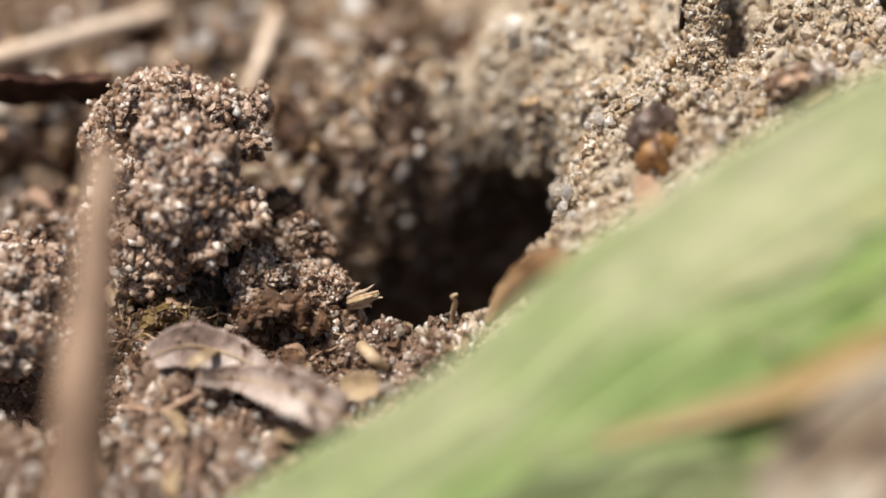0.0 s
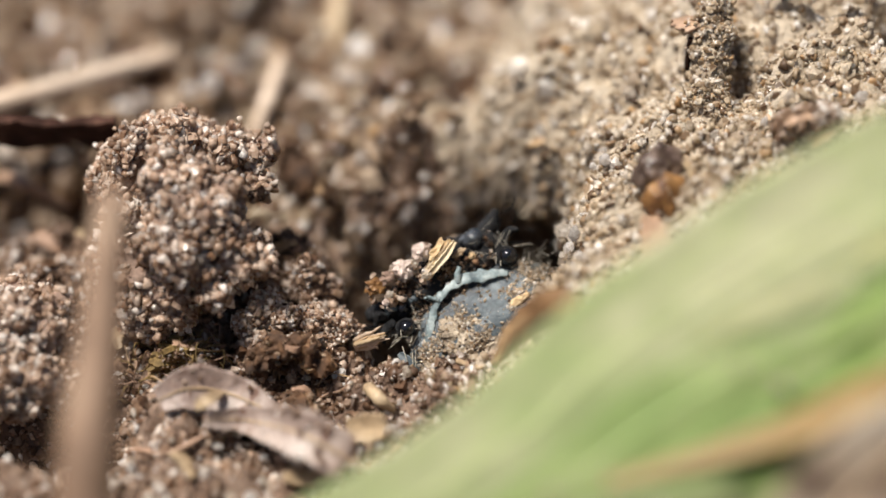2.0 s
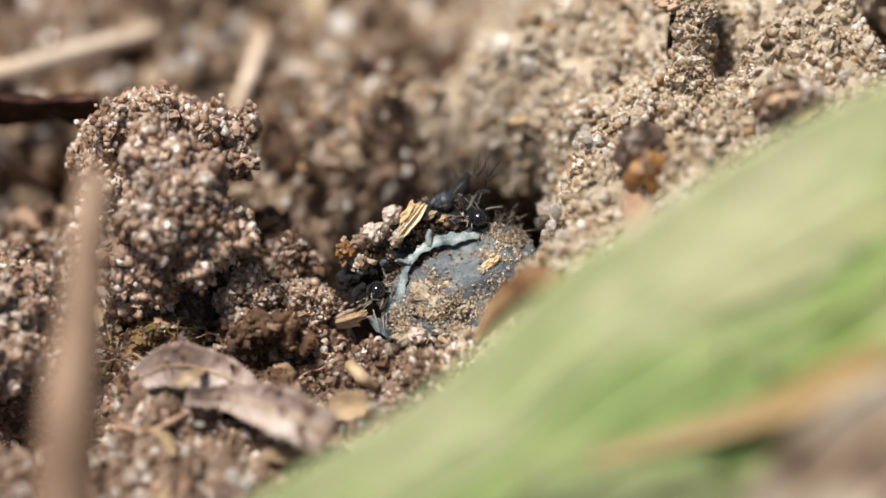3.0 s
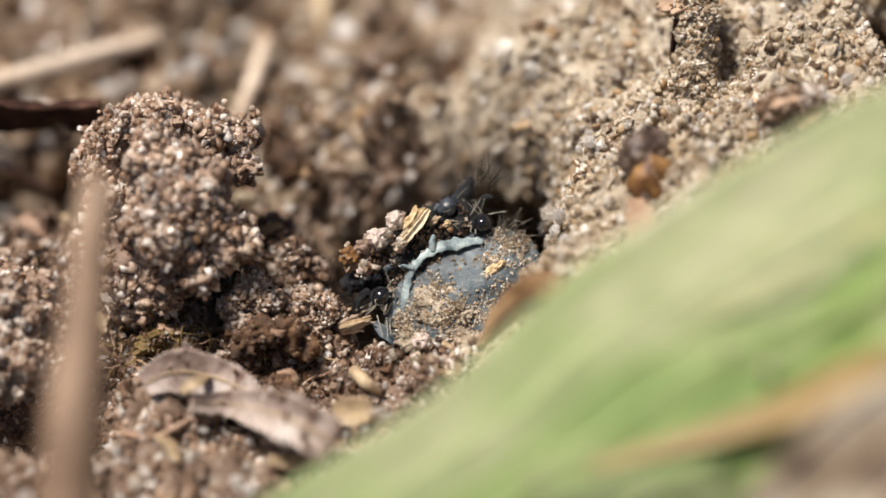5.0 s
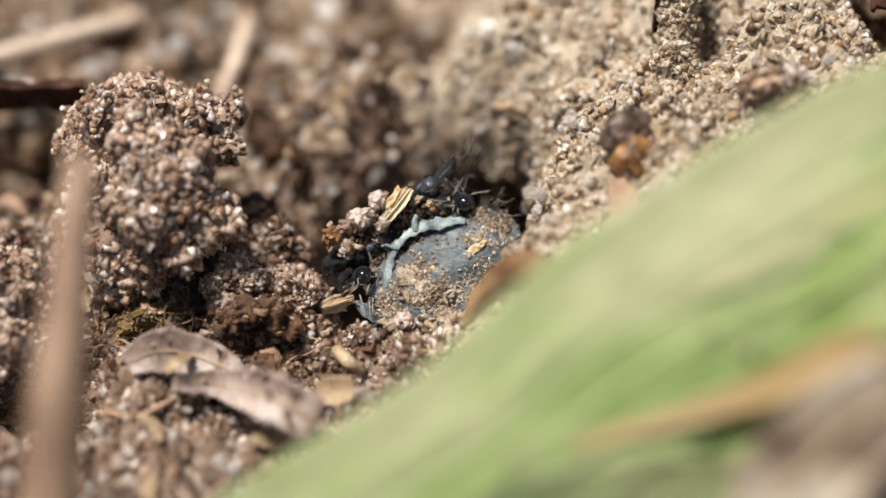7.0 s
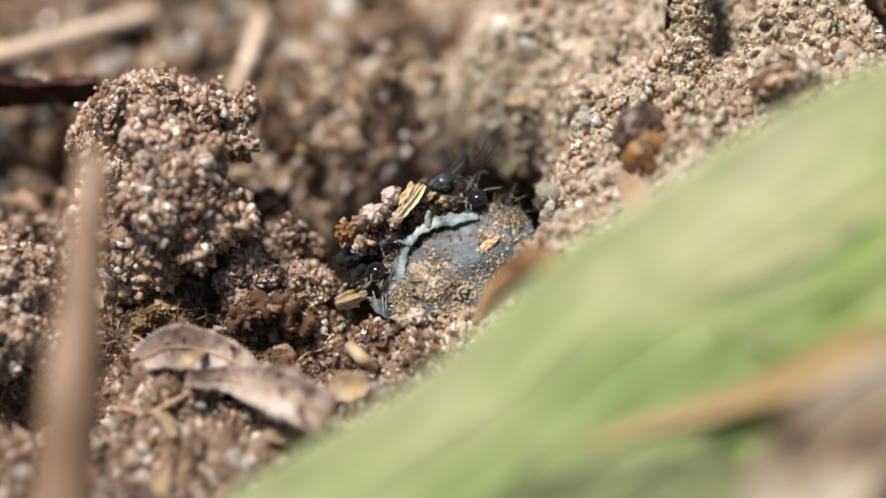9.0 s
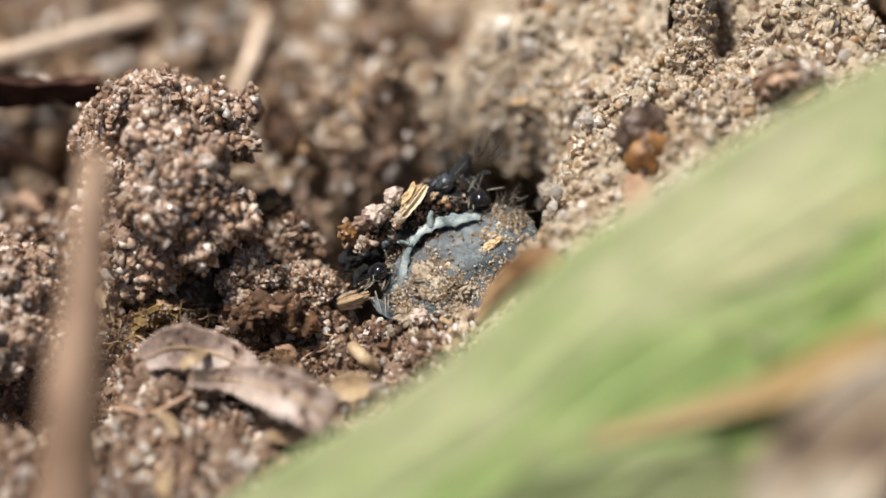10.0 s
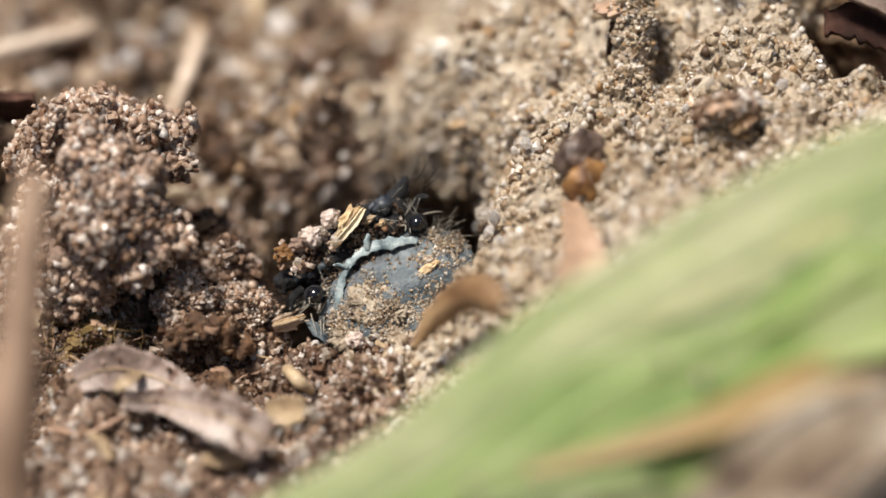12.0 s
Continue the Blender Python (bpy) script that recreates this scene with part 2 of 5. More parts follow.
SOFT = organic("cream_skin", [(0.3, (0.35, 0.3, 0.22)), (0.7, (0.55, 0.5, 0.4))], 500, 0.5)
GLOSSY = organic("glossy_chitin", [(0.35, (0.02, 0.024, 0.03)), (0.6, (0.09, 0.1, 0.115))], 1600, 0.16, bump=0.2, spec=0.7)
GOLDEN = organic("golden_straw", [(0.3, (0.42, 0.26, 0.12)), (0.5, (0.66, 0.49, 0.28)), (0.7, (0.8, 0.7, 0.5))], 900, 0.45, bump=0.6)
SOFTQUARTZ = organic("pinkish_quartz", [(0.3, (0.34, 0.24, 0.19)), (0.5, (0.58, 0.47, 0.41)), (0.75, (0.82, 0.76, 0.71))], 1500, 0.3, bump=0.5, spec=0.6)
FUZZ = organic("dusty_hair", [(0.3, (0.16, 0.14, 0.11)), (0.7, (0.34, 0.31, 0.26))], 900, 0.5)
HAIR = organic("straw_hair", [(0.3, (0.28, 0.25, 0.2)), (0.7, (0.5, 0.47, 0.4))], 900, 0.4)


# ---- making meshes; all lengths below are in millimetres ----
def mesh_of(name, verts, faces, material, smooth=False):
    me = bpy.data.meshes.new(name)
    v = np.asarray(verts, float) * MM
    if isinstance(faces, np.ndarray):
        n, k = faces.shape
        me.vertices.add(len(v))
        me.vertices.foreach_set("co", v.ravel())
        me.loops.add(n * k)
        me.loops.foreach_set("vertex_index", faces.ravel().astype(np.int32))
        me.polygons.add(n)
        me.polygons.foreach_set("loop_start", np.arange(0, n * k, k, dtype=np.int32))
        me.polygons.foreach_set("loop_total", np.full(n, k, dtype=np.int32))
        me.update(calc_edges=True)
    else:
        me.from_pydata([tuple(p) for p in v], [], faces)
        me.update()
    me.materials.append(material)
    flags = np.full(len(me.polygons), bool(smooth))
    if smooth is None:
        # worn grains among sharp ones
        flags = np.repeat(np.random.default_rng(len(flags)).random(len(flags) // 20 + 1) < 0.5, 20)[:len(flags)]
    me.polygons.foreach_set("use_smooth", flags)
    return me


def part(name, mesh, parent, label=""):
    ob = new(name, mesh)
    ob.parent = parent
    return tagged(ob, label) if label else ob


def thing(name, mesh, label, category, at=None, group="", kind=""):
    ob = new(name, mesh)
    if at is not None:
        ob.matrix_basis = at
    return tagged(ob, label, category, group, kind)


def place(x, y, z, rx=0, ry=0, rz=0):
    return pose(x * MM, y * MM, z * MM, rx, ry, rz)


rng = np.random.default_rng(7)


def lattice(seed):
    return np.random.default_rng(seed).random((256, 256))


TABLES = [lattice(s) for s in range(6)]


def vnoise(x, y, k=0):
    """Smooth value noise on a plane, from -1 to 1."""
    xi, yi = np.floor(x).astype(int), np.floor(y).astype(int)
    fx, fy = x - xi, y - yi
    fx, fy = fx * fx * (3 - 2 * fx), fy * fy * (3 - 2 * fy)
    tab = TABLES[k % 6]
    g = lambda a, b: tab[(xi + a) % 256, (yi + b) % 256]
    return 2 * ((g(0, 0) * (1 - fx) + g(1, 0) * fx) * (1 - fy) + (g(0, 1) * (1 - fx) + g(1, 1) * fx) * fy) - 1


def smooth(a, b, x):
    t = np.clip((x - a) / (b - a), 0, 1)
    return t * t * (3 - 2 * t)


def ico(level):
    bm = bmesh.new()
    bmesh.ops.create_icosphere(bm, subdivisions=level, radius=1.0)
    v = np.array([tuple(p.co) for p in bm.verts])
    f = np.array([[p.index for p in q.verts] for q in bm.faces])
    bm.free()
    return v, f


ICO1, ICO2, ICO3, ICO4 = ico(1), ico(2), ico(3), ico(4)


def lump_noise(v, seed, freq):
    out = np.zeros(len(v))
    for i, p in enumerate(v):
        out[i] = noise.noise(Vector(p) * freq + Vector((seed * 7.3, seed * 3.1, 0)))
    return out


def lump(center, radius, seed, rough=0.35, freq=1.6, level=3, squash=(1, 1, 1)):
    """A crumbly ball: vertices and faces."""
    v, f = {1: ICO1, 2: ICO2, 3: ICO3, 4: ICO4}[level]
    k = 1 + rough * lump_noise(v, seed, freq) + rough * 0.5 * lump_noise(v, seed + 5, freq * 2.7)
    return v * k[:, None] * radius * np.array(squash) + np.array(center), f


def joined(pieces):
    vs, fs, n = [], [], 0
    for v, f in pieces:
        vs.append(np.asarray(v, float))
        fs.append(np.asarray(f) + n)
        n += len(v)
    return np.concatenate(vs), np.concatenate(fs)


def scatter_points(verts, tris, count, weight=None):
    """Points spread evenly over a surface, with the normals there."""
    a, b, c = verts[tris[:, 0]], verts[tris[:, 1]], verts[tris[:, 2]]
    n = np.cross(b - a, c - a)
    area = np.linalg.norm(n, axis=1) / 2
    n = n / np.maximum(2 * area, 1e-12)[:, None]
    w = area if weight is None else area * weight((a + b + c) / 3)
    pick = rng.choice(len(tris), count, p=w / w.sum())
    u, v = rng.random((2, count))
    flip = u + v > 1
    u[flip], v[flip] = 1 - u[flip], 1 - v[flip]
    return a[pick] + u[:, None] * (b - a)[pick] + v[:, None] * (c - a)[pick], n[pick]


BLOCK = (np.array([(x, y, z) for x in (-1, 1) for y in (-1, 1) for z in (-1, 1)], float) * 0.72,
         np.array([(0, 1, 3), (0, 3, 2), (4, 6, 7), (4, 7, 5), (0, 4, 5), (0, 5, 1), (2, 3, 7), (2, 7, 6), (0, 2, 6), (0, 6, 4), (1, 5, 7), (1, 7, 3)]))
CHIP = (np.array([(1, 0, 0), (-1, 0, 0), (0, 1, 0), (0, -1, 0), (0, 0, 1), (0, 0, -1)], float) * 1.15,
        np.array([(0, 2, 4), (2, 1, 4), (1, 3, 4), (3, 0, 4), (2, 0, 5), (1, 2, 5), (3, 1, 5), (0, 3, 5)]))


def grain_set(base, faces, points, normals, r, sink, jitter):
    n = len(points)
    v = base[None] * (1 + jitter * rng.standard_normal((n, len(base), 1)).clip(-1.8, 1.8)) + 0.12 * rng.standard_normal((n, len(base), 3)).clip(-1.5, 1.5)
    v = v * (0.45 + 0.95 * rng.random((n, 1, 3)))
    q = rng.standard_normal((n, 4))
    q /= np.linalg.norm(q, axis=1)[:, None]
    w, x, y, z = q.T
    rot = np.stack([1 - 2 * (y * y + z * z), 2 * (x * y - z * w), 2 * (x * z + y * w),
                    2 * (x * y + z * w), 1 - 2 * (x * x + z * z), 2 * (y * z - x * w),
                    2 * (x * z - y * w), 2 * (y * z + x * w), 1 - 2 * (x * x + y * y)], 1).reshape(n, 3, 3)
    v = np.einsum('nij,nkj->nki', rot, v) * r[:, None, None]
    v += (points + normals * (r * (1 - 2 * sink) * rng.random(n))[:, None])[:, None]
    f = faces[None] + (np.arange(n) * len(base))[:, None, None]
    return v.reshape(-1, 3), f.reshape(-1, 3)


def grains(points, normals, size_low, size_high, sink=0.2, power=2.2):
    """An angular mineral grain at each point, all in one vertex and face array; the smallest are plain chips."""
    ball = ICO1[0] / np.abs(ICO1[0]).max(1, keepdims=True) ** 0.5
    r = size_low + (size_high - size_low) * rng.random(len(points)) ** power
    big = r > 0.095
    small = ~big
    cut = big & (rng.random(len(r)) < 0.42) & (r < 0.2)
    big &= ~cut
    return joined([grain_set(ball, ICO1[1], points[big], normals[big], r[big], sink, 0.2),
                   grain_set(*BLOCK, points[cut], normals[cut], r[cut], sink, 0.22),
                   grain_set(*CHIP, points[small], normals[small], r[small], sink, 0.2)])


def tube(points, radii, sides=10, wobble=0.0):
    """A tapering stem along a line of points."""
    pts = [Vector(p) for p in points]
    fine, rad = [], []
    n = 6
    for i in range(len(pts) - 1):
        p0, p1, p2, p3 = pts[max(i - 1, 0)], pts[i], pts[i + 1], pts[min(i + 2, len(pts) - 1)]
        for j in range(n):
            t = j / n
            fine.append(0.5 * ((2 * p1) + (p2 - p0) * t + (2 * p0 - 5 * p1 + 4 * p2 - p3) * t * t + (3 * p1 - p0 - 3 * p2 + p3) * t ** 3))
            rad.append(radii[i] * (1 - t) + radii[i + 1] * t)
    fine.append(pts[-1])
    rad.append(radii[-1])
    v, f = [], []
    side = Vector((0.3, 0.2, 1)).cross(fine[1] - fine[0]).normalized()
    for i, p in enumerate(fine):
        d = (fine[min(i + 1, len(fine) - 1)] - fine[max(i - 1, 0)]).normalized()
        side = (side - d * side.dot(d)).normalized()
        other = d.cross(side)
        for k in range(sides):
            a = 2 * math.pi * k / sides
            r = rad[i] * (1 + wobble * random.uniform(-1, 1))
            v.append(p + (side * math.cos(a) + other * math.sin(a)) * r)
    for i in range(len(fine) - 1):
        for k in range(sides):
            a, b = i * sides + k, i * sides + (k + 1) % sides
            f.append((a, b, b + sides, a + sides))
    for ring, tip in ((0, fine[0]), (len(fine) - 1, fine[-1])):
        v.append(tip)
        c = len(v) - 1
        for k in range(sides):
            a, b = ring * sides + k, ring * sides + (k + 1) % sides
            f.append((b, a, c) if ring == 0 else (a, b, c))
    return np.array([tuple(p) for p in v]), f


def ribbon(points, widths, facing, thick=0.08, curl=0.0, ridges=0, ridge=0.0, rows=12, ragged=0.0):
    """A leaf or blade: a thin curved sheet with thickness along a line of points, turned to face a direction."""
    pts = [Vector(p) for p in points]
    line, wid = [], []
    n = 8
    for i in range(len(pts) - 1):
        p0, p1, p2, p3 = pts[max(i - 1, 0)], pts[i], pts[i + 1], pts[min(i + 2, len(pts) - 1)]
        for j in range(n + (i == len(pts) - 2)):
            t = j / n
            line.append(0.5 * ((2 * p1) + (p2 - p0) * t + (2 * p0 - 5 * p1 + 4 * p2 - p3) * t * t + (3 * p1 - p0 - 3 * p2 + p3) * t ** 3))
            wid.append(widths[i] * (1 - t) + widths[i + 1] * t)
    face = Vector(facing).normalized()
    top, low = [], []
    for i, p in enumerate(line):
        d = (line[min(i + 1, len(line) - 1)] - line[max(i - 1, 0)]).normalized()
        s = d.cross(face).normalized()
        nrm = s.cross(d)
        rag = [random.uniform(-1, 1) * ragged for _ in range(2)]
        for k in range(rows + 1):
            u = k / rows * 2 - 1
            h = curl * u * u * wid[i] + ridge * math.cos(u * math.pi * ridges)
            x = u * wid[i] / 2 + (rag[0] if k == 0 else rag[1] if k == rows else 0)
            top.append(p + s * x + nrm * (h + thick / 2))
            low.append(p + s * x + nrm * (h - thick / 2))
    v = top + low
    m, w, f = len(top), rows + 1, []
    for i in range(len(line) - 1):
        for k in range(rows):
            a = i * w + k
            f.append((a, a + 1, a + 1 + w, a + w))
            f.append((m + a + w, m + a + 1 + w, m + a + 1, m + a))
        for k, turn in ((0, False), (rows, True)):
            a = i * w + k
            q = (a, a + w, m + a + w, m + a)
            f.append(q[::-1] if turn else q)
    for i, turn in ((0, True), (len(line) - 1, False)):
        for k in range(rows):
            a = i * w + k
            q = (a, a + 1, m + a + 1, m + a)
            f.append(q if not turn else q[::-1])
    return np.array([tuple(p) for p in v]), f


# ---- the ground: a sandy flat with a bank to one side and a burrow in it ----
HOLE_X, HOLE_Y, HOLE_R = -0.05, 3.9, 3.2
RIM_LOW, RIM_RISE = 0.22, 1.25
# hollows: x, y, half width, half depth, how deep
HOLLOWS = ((-14.2, 8.9, 3.2, 1.7, 7.0), (-12.76, -2.51, 2.9, 1.5, 4.2), (-6.82, 1.76, 0.9, 0.8, 0.3),
           (15.9, 7.9, 2.3, 2.3, 6.0), (-5.69, -4.08, 0.8, 0.35, 0.5), (-4.8, -0.75, 0.65, 0.5, 1.0), (9.05, 6.6, 0.4, 1.3, 0.8))


def gentle_side(x, y):
    """1 towards the back and one side of the burrow, where its wall slopes; 0 where it drops steeply."""
    dx, dy = x - HOLE_X, (y - HOLE_Y) / 1.2
    return smooth(0.3, 0.9, (0.95 * dy - 0.6 * dx) / (np.hypot(dx, dy) + 1e-6))


def ground_height(x, y):
    bank = 7.5 * (1 - np.exp(-np.maximum(0, x - 1.4) / 4.2)) * smooth(-24, -7, y) * (1 - smooth(22, 60, y)) * (1 - smooth(25, 70, x))
    berm = 2.3 * np.exp(-(((x - 0.3) / 4.2) ** 2 + ((y - 9.6) / 2.6) ** 2))
    left = 0.9 * np.exp(-(((x + 4.6) / 1.8) ** 2 + ((y - 2.2) / 2.5) ** 2)) + 1.2 * np.exp(-(((x + 13) / 2.2) ** 2 + ((y - 0.5) / 2.5) ** 2))
    h = bank + berm + left
    for hx, hy, rx, ry, deep in HOLLOWS:
        h = h - deep * np.exp(-((x - hx) / rx) ** 4 - ((y - hy) / ry) ** 4)
    h = h + 0.8 * vnoise(x / 2.2 + 3, y / 2.2, 5) * smooth(8, 12, y) * (1 - smooth(0, 3, x))
    loose = 1 - 0.1 * smooth(1, 5, x)
    h = h + 0.5 * vnoise(x / 3.1 + 9, y / 3.1, 0) + 0.25 * vnoise(x / 0.5, y / 0.5, 2) * loose
    h = h + loose * (1.05 * np.abs(vnoise(x / 1.5, y / 1.5 + 4, 1)) + 0.6 * np.abs(vnoise(x / 0.7 + 5, y / 0.7, 3)) - 0.6)
    rim = HOLE_R * (1 + 0.08 * vnoise(x / 1.1 + 31, y / 1.1 + 7, 4) + 0.05 * vnoise(x / 0.4, y / 0.4, 5))
    corner = (0.7 * (x - HOLE_X) + 0.7 * (y - HOLE_Y) / 1.2) / (np.hypot(x - HOLE_X, (y - HOLE_Y) / 1.2) + 1e-6)
    slope = gentle_side(x, y)
    rim = rim * (1 + 0.12 * smooth(0.35, 0.9, corner))
    dist = (np.abs((x - HOLE_X) / (1 + 0.08 * (x > HOLE_X))) ** 2.7 + np.abs((y - HOLE_Y) / 1.2) ** 2.7) ** (1 / 2.7) / rim
    lip = np.exp(-((y + 0.7) / 1.1) ** 2) * np.exp(-((x - 0.3) / 3.0) ** 4)
    funnel = -0.75 * (1 - smooth(1.0, 1.35, dist)) * (1 - lip)
    steep = -17.0 * (1 - smooth(0.81, 1.03, dist))
    gentle = -2.2 * (1 - smooth(0.8, 1.14, dist)) - 15.0 * (1 - smooth(0.7, 0.9, dist))
    pit = steep * (1 - slope) + gentle * slope
    raised = lip * (RIM_LOW + RIM_RISE * smooth(-0.9, 2.2, x)) * smooth(0.92, 1.0, dist)
    return h * smooth(0.86 - 0.3 * slope, 1.04, dist) + raised + funnel + pit + 0.5 * np.abs(vnoise(x * 1.1, y * 1.1, 3)) * (dist < 1.05)


def spread(a, b, step, far):
    """Even steps from a to b, then growing ones to far on both sides."""
    mid = np.arange(a, b + step / 2, step)
    out, s = [], step
    while sum(out) < far:
        s *= 1.28
        out.append(s)
    tail = np.cumsum(out)
    return np.concatenate([(a - tail)[::-1], mid, b + tail])


def sandiness(c):
    """How far a place lies on the sandy side, in millimetres."""
    # the last term darkens the soil in the right-hand hollow, painting its shade
    return c[:, 0] + 1.6 * vnoise(c[:, 0] / 2, c[:, 1] / 2, 2) + 0.25 * (np.minimum(c[:, 1], 9) - 3) - 0.34 * np.maximum(0, c[:, 1] - 10) - 2.5 * np.exp(-((c[:, 0] + 1) / 2) ** 2 - ((c[:, 1] - 8.5) / 1.8) ** 2) + 14 * np.exp(-((c[:, 0] + 14) / 4) ** 2 - ((c[:, 1] - 13) / 4) ** 2) - 30 * np.exp(-((c[:, 0] - 16.2) / 2.2) ** 4 - ((c[:, 1] - 8.4) / 2.4) ** 4)


def build_ground():
    xs, ys = spread(-17, 17, 0.14, 60000), spread(-14, 26, 0.14, 60000)
    gx, gy = np.meshgrid(xs, ys)
    z = ground_height(gx, gy) * (1 - smooth(45, 140, np.hypot(gx, gy)))
    bulge = 1 + (0.4 + 0.35 * smooth(-1, 2, gx)) * smooth(-0.2, 3.0, -z) * (1 - gentle_side(gx, gy)) * (np.hypot(gx - HOLE_X, gy - HOLE_Y) < 5)
    gx, gy = HOLE_X + (gx - HOLE_X) * bulge, HOLE_Y + (gy - HOLE_Y) * bulge
    verts = np.stack([gx, gy, z], -1).reshape(-1, 3)
    nx, ny = len(xs), len(ys)
    i = (np.arange(ny - 1)[:, None] * nx + np.arange(nx - 1)[None]).reshape(-1)
    faces = np.stack([i, i + 1, i + 1 + nx, i + nx], 1)
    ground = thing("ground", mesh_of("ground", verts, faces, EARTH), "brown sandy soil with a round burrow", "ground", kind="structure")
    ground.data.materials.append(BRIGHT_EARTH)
    mid = verts[faces].mean(1)
    # faces below the burrow's rim keep the darker earth, which paints its shade
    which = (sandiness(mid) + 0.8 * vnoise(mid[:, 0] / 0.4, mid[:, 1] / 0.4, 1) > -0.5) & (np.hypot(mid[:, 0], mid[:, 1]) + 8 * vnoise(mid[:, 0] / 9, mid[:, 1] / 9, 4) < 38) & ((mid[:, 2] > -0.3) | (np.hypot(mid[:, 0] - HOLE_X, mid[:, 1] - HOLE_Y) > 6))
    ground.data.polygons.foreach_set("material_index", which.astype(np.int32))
    inside = lambda c: (np.abs(c[:, 0]) < 16.5) & (c[:, 1] > -13) & (c[:, 1] < 25.5)
    tris = np.concatenate([faces[:, [0, 1, 2]], faces[:, [0, 2, 3]]])
    cen = verts[tris].mean(1)
    tris = tris[inside(cen)]
    near = lambda c: 0.12 + 0.88 * np.exp(-((c[:, 1] - 2.5) / 6.5) ** 2)
    p, n = scatter_points(verts, tris, 149000, near)
    sandy = smooth(-2.7, 0.5, sandiness(p))
    front = 0.8 * smooth(-1.6, -3.8, p[:, 1] + 0.8 * vnoise(p[:, 0] / 1.5, p[:, 1] / 1.5, 4))
    # no pale grains below the rim: the burrow's shade is put into the colour
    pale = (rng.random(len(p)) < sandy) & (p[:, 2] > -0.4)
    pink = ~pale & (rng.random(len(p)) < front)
    # behind also takes in the burrow wall, browner there to imitate shade
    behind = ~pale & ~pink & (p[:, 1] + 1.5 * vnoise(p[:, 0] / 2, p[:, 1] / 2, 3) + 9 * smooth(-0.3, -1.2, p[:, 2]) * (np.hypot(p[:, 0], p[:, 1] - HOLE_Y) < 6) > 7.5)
    for mask, material, name, label in ((behind, BROWN, "soil_grains", "loose brown soil grains behind the burrow, and inside it as painted shade"), (pale, SAND, "sand_grains", "loose pale tan quartz sand grains on the bank and among the soil"),
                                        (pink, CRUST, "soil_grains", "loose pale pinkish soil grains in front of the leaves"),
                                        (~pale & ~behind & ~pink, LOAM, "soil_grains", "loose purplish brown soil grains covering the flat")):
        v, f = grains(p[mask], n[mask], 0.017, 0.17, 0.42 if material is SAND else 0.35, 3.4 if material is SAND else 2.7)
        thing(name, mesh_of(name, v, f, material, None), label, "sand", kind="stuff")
    # coarser crumbs on the flat behind the burrow and in front
    for count, material, name, label, low, high, mask in (
            (6500, BROWN, "soil_crumbs", "coarse brown soil crumbs strewn over the flat", 0.06, 0.48, lambda c: (c[:, 1] > 7) & (sandiness(c) < 0.8) & (np.hypot(c[:, 0], c[:, 1] - 3.9) > 5)),
            (7500, SAND, "sand_crumbs", "coarse tan sand crumbs strewn over the soil", 0.06, 0.3, lambda c: (c[:, 1] > 6) & (c[:, 0] > -9) & (np.hypot(c[:, 0], c[:, 1] - 3.9) > 5.6) & ((c[:, 0] < 2.4) | (c[:, 1] > 9.2)))):
        p, n = scatter_points(verts, tris, count, lambda c: mask(c) * (0.2 + (vnoise(c[:, 0] / 1.8, c[:, 1] / 1.8, 5) > 0)))
        v, f = grains(p, n, low, high, power=3.0)
        thing(name, mesh_of(name, v, f, material, None), label, "soil", kind="stuff")
    return ground


build_ground()


# ---- crumbly clods ----
def build_clod(name, label, lumps, count, material, low=0.035, high=0.18, core=None, seed=1, level=3, knob=7):
    pick = random.Random(seed)
    knobs = []
    for x, y, z, r in lumps:
        for i in range(knob):
            d = Vector((pick.gauss(0, 1), pick.gauss(0, 1), pick.gauss(0.2, 1))).normalized() * r * pick.uniform(0.7, 0.95)
            knobs.append((x + d.x, y + d.y, z + d.z, r * pick.uniform(0.25, 0.45)))
    lumps = [(x, y, z, r * (0.86 if knob else 1)) for x, y, z, r in lumps] + knobs
    pieces = [lump((x, y, z), r * 0.95, seed + i * 3, 0.42, 1.7, level if r > 0.6 else 2) for i, (x, y, z, r) in enumerate(lumps)]
    v, f = joined(pieces)
    base = np.array([np.mean([q[0] for q in lumps]), np.mean([q[1] for q in lumps]), min(q[2] for q in lumps)])
    ob = new(name)
    ob.matrix_basis = place(*base)
    tagged(ob, label, "soil clod")
    inner = part("core", mesh_of("core", v - base, f, core or CLOD_EARTH), ob)
    union = inner.modifiers.new("union", 'REMESH')
    union.mode, union.voxel_size = 'VOXEL', 0.1 * MM
    p, n = scatter_points(v, f, count, lambda c: 0.42 + (vnoise(c[:, 0] * 1.3 + c[:, 2] * 0.9, c[:, 1] * 1.3 + c[:, 2] * 1.1, 2) > -0.25))
    keep = np.ones(len(p), bool)
    for x, y, z, r in lumps:
        keep &= np.linalg.norm(p - np.array((x, y, z)), axis=1) > r * 0.62
    p, n = p[keep], n[keep]
    # some grains stand out in short chains
    out = p[rng.random(len(p)) < 0.05]
    way = rng.standard_normal(out.shape) * 0.5 + np.array((0, -0.3, 0.6))
    way /= np.linalg.norm(way, axis=1)[:, None]
    reach = high * rng.uniform(0.7, 1.3, (len(out), 1))
    gv, gf = joined([grains(p, n, low, high, power=1.6), grains(out + way * reach, way, high * 0.5, high * 1.05, power=1.5), grains(out + way * reach * 2, way, high * 0.35, high * 0.9, power=1.5)])
    tagged(part("grain_crust", mesh_of("grain_crust", gv - base, gf, material, None), ob), kind="stuff")
    return ob


